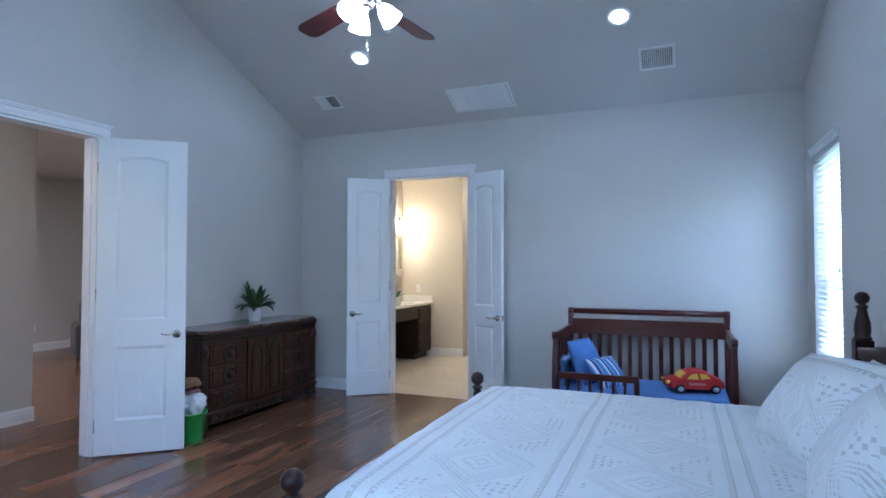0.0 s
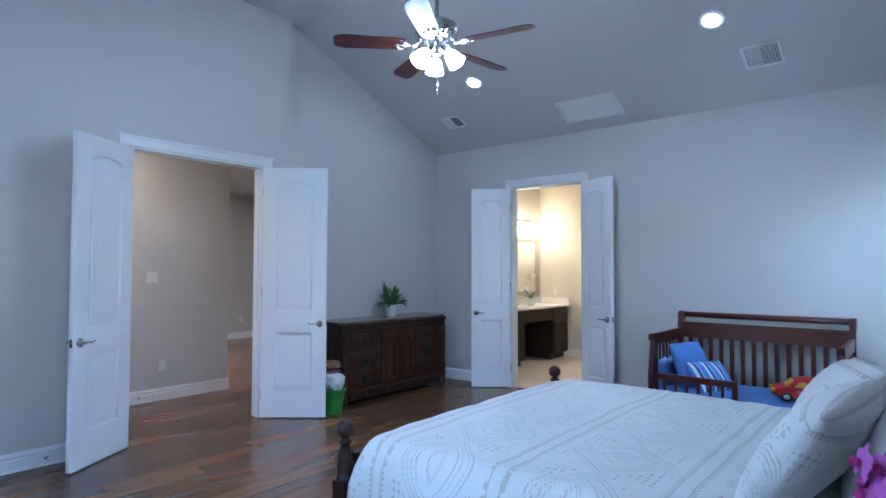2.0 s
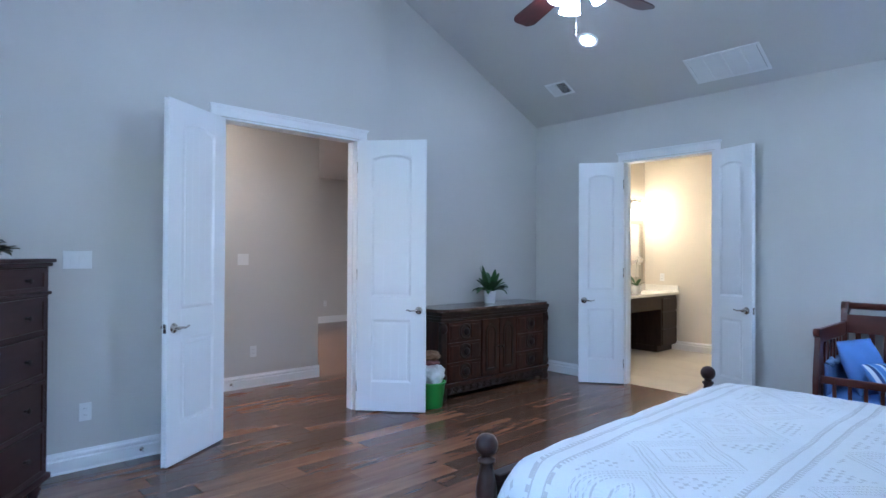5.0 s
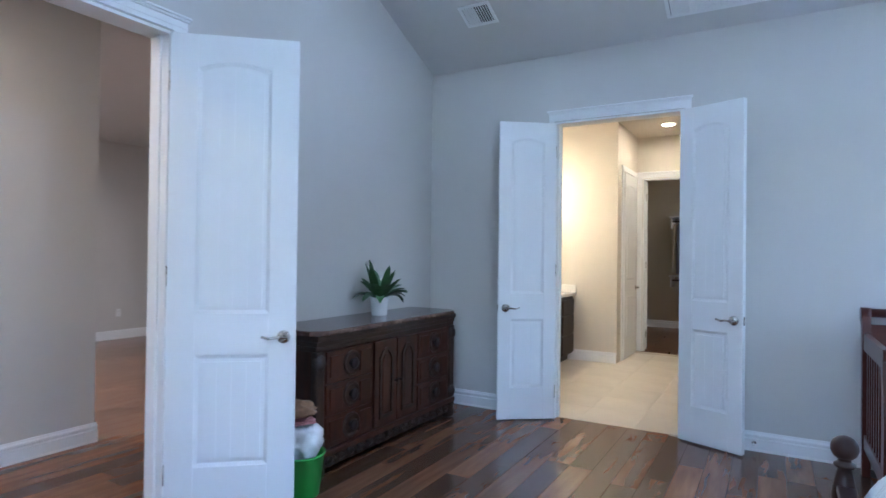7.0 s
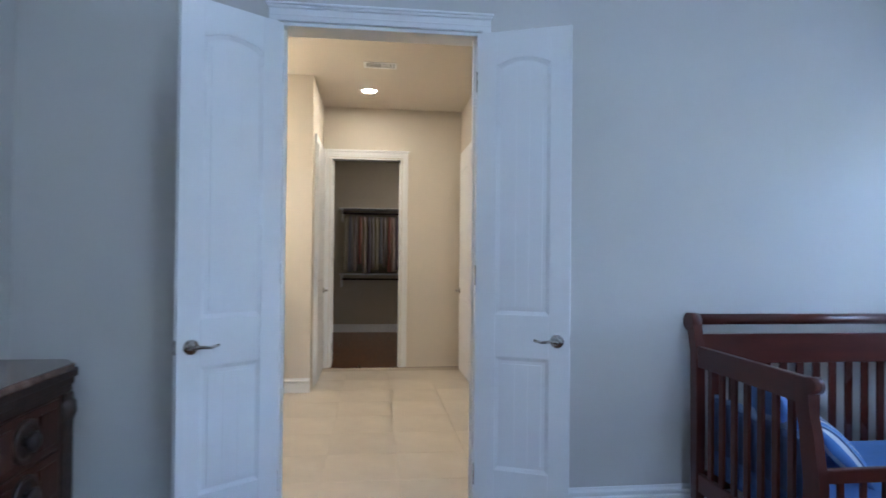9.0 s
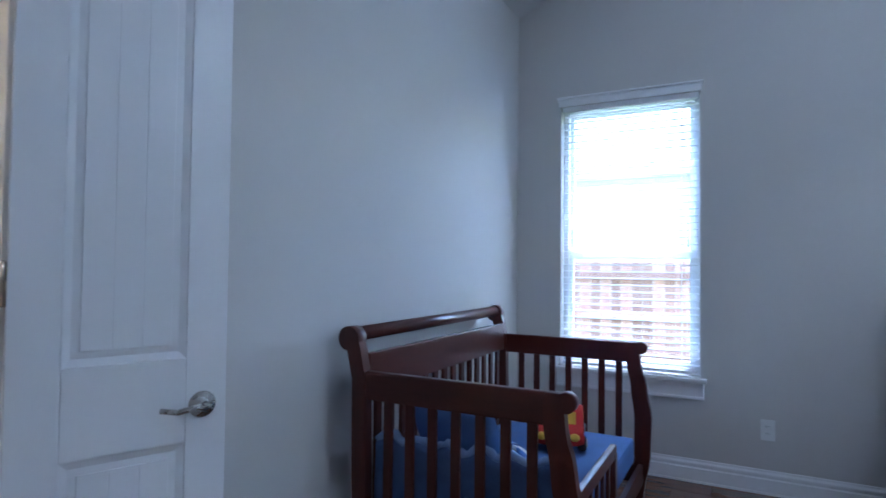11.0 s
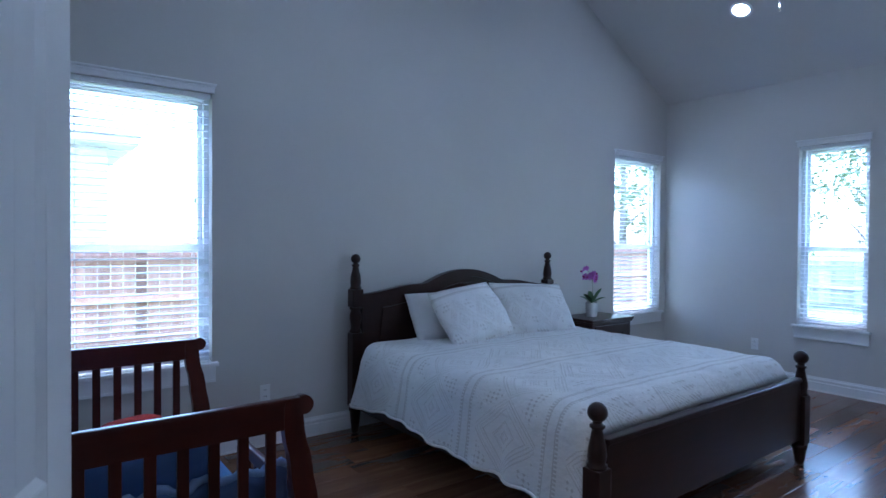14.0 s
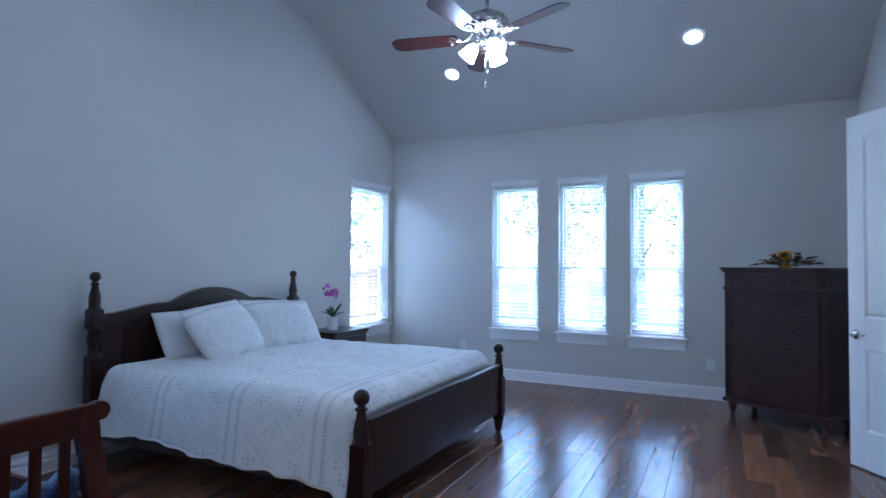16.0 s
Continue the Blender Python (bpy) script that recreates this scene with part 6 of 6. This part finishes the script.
register(Matrix.Translation((-1.99, 8.375, 3.06)) @ Matrix.Rotation(math.pi, 4, "X"), 0.3, 0.16, "white supply vent in the bathroom ceiling", 10)
for x in (-0.8, -0.585):
    hook = thing("towel_hook", on_wall(x, BY, 1.8, 0, -1), "small nickel towel hook on the cream wall", "hook", "towel hooks")
    part("rose", one(-0.02, 0, -0.03, 0.02, 0.008, 0.03, 0.003), M_NICKEL, hook)
    bm = bmesh.new()
    tube(bm, [(0, 0.006, 0.0), (0, 0.04, -0.02), (0, 0.055, 0.0), (0, 0.055, 0.02)], 0.006, 8)
    part("prong", bm, M_NICKEL, hook)
sh = thing("shower_screen", Matrix.Identity(4), "clear glass shower panel with a nickel edge", "shower screen")
p = part("glass_panel", one(-0.455, BY - 0.01, 0.05, XE - 0.01, BY, 2.1), M_SHOWER, sh)
p.visible_shadow = False
part("channel", one(-0.46, BY - 0.02, 0.0, XE - 0.005, BY + 0.01, 0.05, 0.002), M_NICKEL, sh)
part("wall_channel", one(-0.46, BY - 0.018, 0.05, -0.44, BY + 0.008, 2.12, 0.002), M_NICKEL, sh)

# closet shelves and hanging clothes
for z, nm in ((2.08, "upper"), (0.99, "lower")):
    s = thing("closet_shelf", Matrix.Translation((-1.1, 12.9, z)), "white closet shelf with a dark hanging rod", "shelf", "closet shelves")
    part("board", one(-1.5, -0.2, 0, 1.22, 0.2, 0.02, 0.002), M_TRIM, s)
    bm = bmesh.new()
    tube(bm, [(-1.48, -0.12, -0.07), (1.2, -0.12, -0.07)], 0.016, 10)
    part("rod", bm, M_BRONZE, s)
    for x in (-1.46, 0.0, 1.18):
        part("bracket", one(x - 0.012, -0.19, -0.2, x + 0.012, 0.2, 0.0, 0.003), M_TRIM, s)
rg = random.Random(5)
shades = [(0.4, 0.36, 0.28), (0.2, 0.21, 0.26), (0.28, 0.24, 0.25), (0.3, 0.13, 0.12), (0.42, 0.34, 0.3), (0.12, 0.1, 0.14), (0.33, 0.3, 0.3)]
cloth_mats = [plain("garment_cloth", c, 0.9, 0.2, 9.0, 160.0, 0.4) for c in shades]
x = -2.5
i = 0
while x < 0.2:
    g = thing("garment", Matrix.Translation((x, 12.78, 1.99)), "shirt hanging from the closet rod", "clothes", "hanging clothes")
    bm = bmesh.new()
    L = rg.uniform(0.78, 0.95)
    rows = []
    for a in range(9):
        f = a / 8
        half = 0.05 + 0.17 * min(1.0, f * 6) - 0.02 * f
        rows.append([bm.verts.new((t * (0.022 + 0.014 * math.sin(b * 1.1 + i) * f), half * math.cos(math.pi * b / 8), -0.03 - L * f)) for t in (1,) for b in range(9)]
                    + [bm.verts.new((-0.02 - 0.012 * math.sin(b * 1.7 + i) * f, half * math.cos(math.pi * b / 8), -0.03 - L * f)) for b in range(8, -1, -1)])
    for p0, p1 in zip(rows, rows[1:]):
        n = len(p0)
        for b in range(n):
            fc = bm.faces.new((p0[b], p0[(b + 1) % n], p1[(b + 1) % n], p1[b]))
            fc.smooth = True
    bm.faces.new(rows[0])
    bm.faces.new(rows[-1][::-1])
    part("cloth", bm, cloth_mats[i % len(cloth_mats)], g)
    bm = bmesh.new()
    tube(bm, [(0, -0.16, -0.06), (0, 0, -0.02), (0, 0.16, -0.06)], 0.005, 6)
    tube(bm, [(0, 0, -0.02), (0, 0.0, 0.03)], 0.0025, 6)
    part("hanger", bm, M_BRONZE, g)
    x += rg.uniform(0.055, 0.085)
    i += 1

# ---------------------------------------------------------------- outdoors
solid("ground", one(-400, -400, -0.5, 400, 400, -0.35), M_GRASS, "mown lawn round the house", "lawn", "structure")
solid("foundation", one(-10.4, -0.7, -0.36, XE + T + 0.02, 13.4, -0.121), M_CONCRETE, "concrete slab under the house", "foundation", "structure")
solid("roof", one(-10.6, -0.95, 4.4, XE + T + 0.42, 13.6, 4.5), M_ROOF, "shingled roof over the house", "roof", "structure")

bm = bmesh.new()
quad_box(bm, -0.068, -0.009, -0.3, 0.068, 0.009, 1.4, 0.003)
board_mesh = finish(bm, "fence_board")
pale_mesh = board_mesh.copy()
board_mesh.materials.append(M_FENCE)
pale_mesh.materials.append(M_PALEFENCE)


def fence(p0, p1, label, top, mesh, wood_mat):
    d = Vector((p1[0] - p0[0], p1[1] - p0[1], 0))
    L = d.length
    ang = math.atan2(d.y, d.x)
    root = thing("fence", Matrix.Translation((p0[0], p0[1], 0)) @ Matrix.Rotation(ang, 4, "Z"), label, "fence")
    rgf = random.Random(int(L))
    s = 0.07
    while s < L:
        o = new("fence_board", mesh)
        o.parent = root
        o.matrix_basis = Matrix.Translation((s, rgf.uniform(-0.004, 0.004), top - 1.4 + rgf.uniform(-0.012, 0.008)))
        s += 0.143
    for z in (0.1, 0.62, 1.15):
        part("rail", one(0, 0.012, z + top - 1.4, L, 0.05, z + 0.085 + top - 1.4), wood_mat, root)
    return root


fence((6.2, -12.0), (6.2, 13.0), "weathered cedar privacy fence along the side yard", 1.36, board_mesh, M_FENCE)
fence((-14.0, -12.0), (6.2, -12.0), "pale weathered board fence along the back garden", 0.95, pale_mesh, M_PALEFENCE)

house = thing("neighbour_house", Matrix.Identity(4), "pale brick neighbouring house with a grey hipped roof", "house")
part("wall", one(11.5, 4.3, -0.36, 20.0, 16.0, 3.3), M_BRICKWHITE, house)
part("eave", one(11.0, 3.8, 3.3, 20.5, 16.5, 3.5, 0.01), M_EAVE, house)
bm = bmesh.new()
v = [bm.verts.new(p) for p in ((10.95, 3.75, 3.5), (20.55, 3.75, 3.5), (20.55, 16.55, 3.5), (10.95, 16.55, 3.5), (15.7, 8.5, 6.6), (15.7, 11.8, 6.6))]
for f in ((0, 1, 4), (1, 2, 5, 4), (2, 3, 5), (3, 0, 4, 5), (3, 2, 1, 0)):
    bm.faces.new([v[i] for i in f])
part("roof", bm, M_ROOF, house)
w = part("window", one(11.47, 12.0, 0.9, 11.52, 13.2, 2.4, 0.01), M_EAVE, house)
part("pane", one(11.45, 12.08, 0.98, 11.468, 13.12, 2.32), M_SLOT, w)


def tree(x, y, h, r, seed):
    rt = random.Random(seed)
    root = thing("tree", Matrix.Translation((x, y, -0.36)), "leafy green garden tree behind the fence", "tree", "garden trees")
    bm = bmesh.new()
    tips = []
    tube(bm, [(0, 0, 0), (0.05, 0.03, h * 0.25), (0.0, 0.08, h * 0.5), (0.06, 0.0, h * 0.8)], 0.16 * h / 6, 10, 0.35)
    for i in range(9):
        a = i * 2.4
        z = h * (0.2 + 0.58 * i / 9)
        e = Vector((math.cos(a) * r * rt.uniform(0.5, 0.85), math.sin(a) * r * rt.uniform(0.5, 0.85), z + h * rt.uniform(0.1, 0.28)))
        tube(bm, [(0.02, 0.03, z), e * 0.5 + Vector((0, 0, z * 0.5 + 0.1)), e], 0.05 * h / 6, 6, 0.3)
        tips.append(e)
    part("trunk", bm, M_BARK, root)
    tips += [Vector((0.05, 0, h * 0.92)), Vector((0.2, 0.1, h * 0.7)), Vector((-0.2, -0.1, h * 0.6))]
    vs, fs = [], []
    for tip in tips:
        for c in range(7):
            c0 = tip + Vector((rt.gauss(0, r * 0.24), rt.gauss(0, r * 0.24), rt.gauss(0, r * 0.2)))
            for j in range(38):
                p = c0 + Vector((rt.gauss(0, 0.2), rt.gauss(0, 0.2), rt.gauss(0, 0.16))) * (r / 2.2)
                d1 = Vector((rt.gauss(0, 1), rt.gauss(0, 1), rt.gauss(0, 0.6))).normalized()
                d2 = d1.cross(Vector((rt.gauss(0, 1), rt.gauss(0, 1), rt.gauss(0, 1)))).normalized()
                s = rt.uniform(0.07, 0.13)
                n = len(vs)
                vs += [p - d1 * s, p + d2 * s * 0.45, p + d1 * s, p - d2 * s * 0.45]
                fs.append((n, n + 1, n + 2, n + 3))
    me = bpy.data.meshes.new("crown")
    me.from_pydata([tuple(q) for q in vs], [], fs)
    me.materials.append(M_LEAF)
    o = new("crown", me)
    o.parent = root
    return root


for x, y, h, r, s in ((3.4, -14.0, 6.5, 2.4, 1), (0.2, -15.2, 7.5, 2.8, 2), (-2.6, -14.2, 5.6, 2.2, 3), (-5.4, -15.4, 7.2, 2.8, 4), (7.6, -13.6, 7.0, 2.6, 5), (10.8, -5.5, 6.0, 2.3, 6), (9.2, -10.0, 6.8, 2.6, 7), (11.5, 0.2, 4.2, 1.7, 8), (-8.5, -14.6, 6.2, 2.4, 9)):
    tree(x, y, h, r, s)

# ---------------------------------------------------------------- floor pieces
bm = bmesh.new()
PW = 0.152
lip = []
for z, d in ((-0.012, 0.0006), (-0.0016, 0.0006), (0.0, 0.0026)):
    lip.append([bm.verts.new(p) for p in ((-PW / 2 + d, d, z), (PW / 2 - d, d, z), (PW / 2 - d, 1.2 - d, z), (-PW / 2 + d, 1.2 - d, z))])
for lo, hi in zip(lip, lip[1:]):
    for e in range(4):
        bm.faces.new((lo[e], lo[(e + 1) % 4], hi[(e + 1) % 4], hi[e]))
bm.faces.new(lip[0][::-1])
bm.faces.new(lip[2])
plank_mesh = finish(bm, "plank")
plank_mesh.materials.append(M_PLANK)
rng = random.Random(4)
x = XN - 0.02
row = 0
while x < XE:
    y = YS - rng.uniform(0.0, 1.1)
    while y < YN + 0.06:
        s = rng.choice((0.6, 0.8, 1.0, 1.0, 1.2)) * 1.0
        y0, y1 = max(y, YS - 0.01), min(y + 1.2 * s, YN + 0.065)
        if y1 - y0 > 0.06:
            o = new("plank", plank_mesh)
            o.parent = FLOOR
            o.matrix_basis = Matrix.Translation((x + PW / 2, y0, rng.uniform(-0.0002, 0.0002))) @ Matrix.Rotation(radians(rng.gauss(0, 0.085)), 4, "Y") @ Matrix.Rotation(radians(rng.gauss(0, 0.02)), 4, "X") @ Matrix.Diagonal((1, (y1 - y0) / 1.2, 1, 1))
        y += 1.2 * s
    x += PW
    row += 1

# hall planks, joined, laid the same way
vs, fs = [], []
x = -9.62
while x < XW - T - 0.01:
    y = -0.5 - rng.uniform(0.0, 1.1)
    x1 = min(x + PW, XW - T - 0.001)
    while y < 8.95:
        y1 = y + rng.choice((0.72, 0.96, 1.2, 1.2, 1.44))
        n = len(vs)
        for z, d in ((-0.0105, 0.0006), (-0.0015, 0.0006), (0.0, 0.0018)):
            vs += [(x + d, y + d, z), (x1 - d, y + d, z), (x1 - d, y1 - d, z), (x + d, y1 - d, z)]
        fs.append((n + 8, n + 9, n + 10, n + 11))
        for q in (0, 4):
            for e in range(4):
                fs.append((n + q + e, n + q + (e + 1) % 4, n + q + 4 + (e + 1) % 4, n + q + 4 + e))
        y = y1
    x += PW
me = bpy.data.meshes.new("planks")
me.from_pydata(vs, [], fs)
me.materials.append(M_HALLPLANK)
o = new("planks", me)
o.parent = HALLFLOOR
tagged(o, kind="stuff")

bm = bmesh.new()
quad_box(bm, 0.001, 0.001, -0.006, 0.459, 0.459, 0.0, 0.001)
tile_mesh = finish(bm, "tile")
tile_mesh.materials.append(M_TILE)
for i in range(12):
    for j in range(9):
        x0, y0 = XN + i * 0.46, YN + 0.075 + j * 0.46
        if x0 + 0.46 > XE or y0 + 0.4 > CY or (y0 > BY + 0.1 and not BX0 - 0.4 < x0 < BX1):
            continue
        o = new("tile", tile_mesh)
        o.parent = BATHFLOOR
        o.matrix_basis = Matrix.Translation((x0, y0, 0))
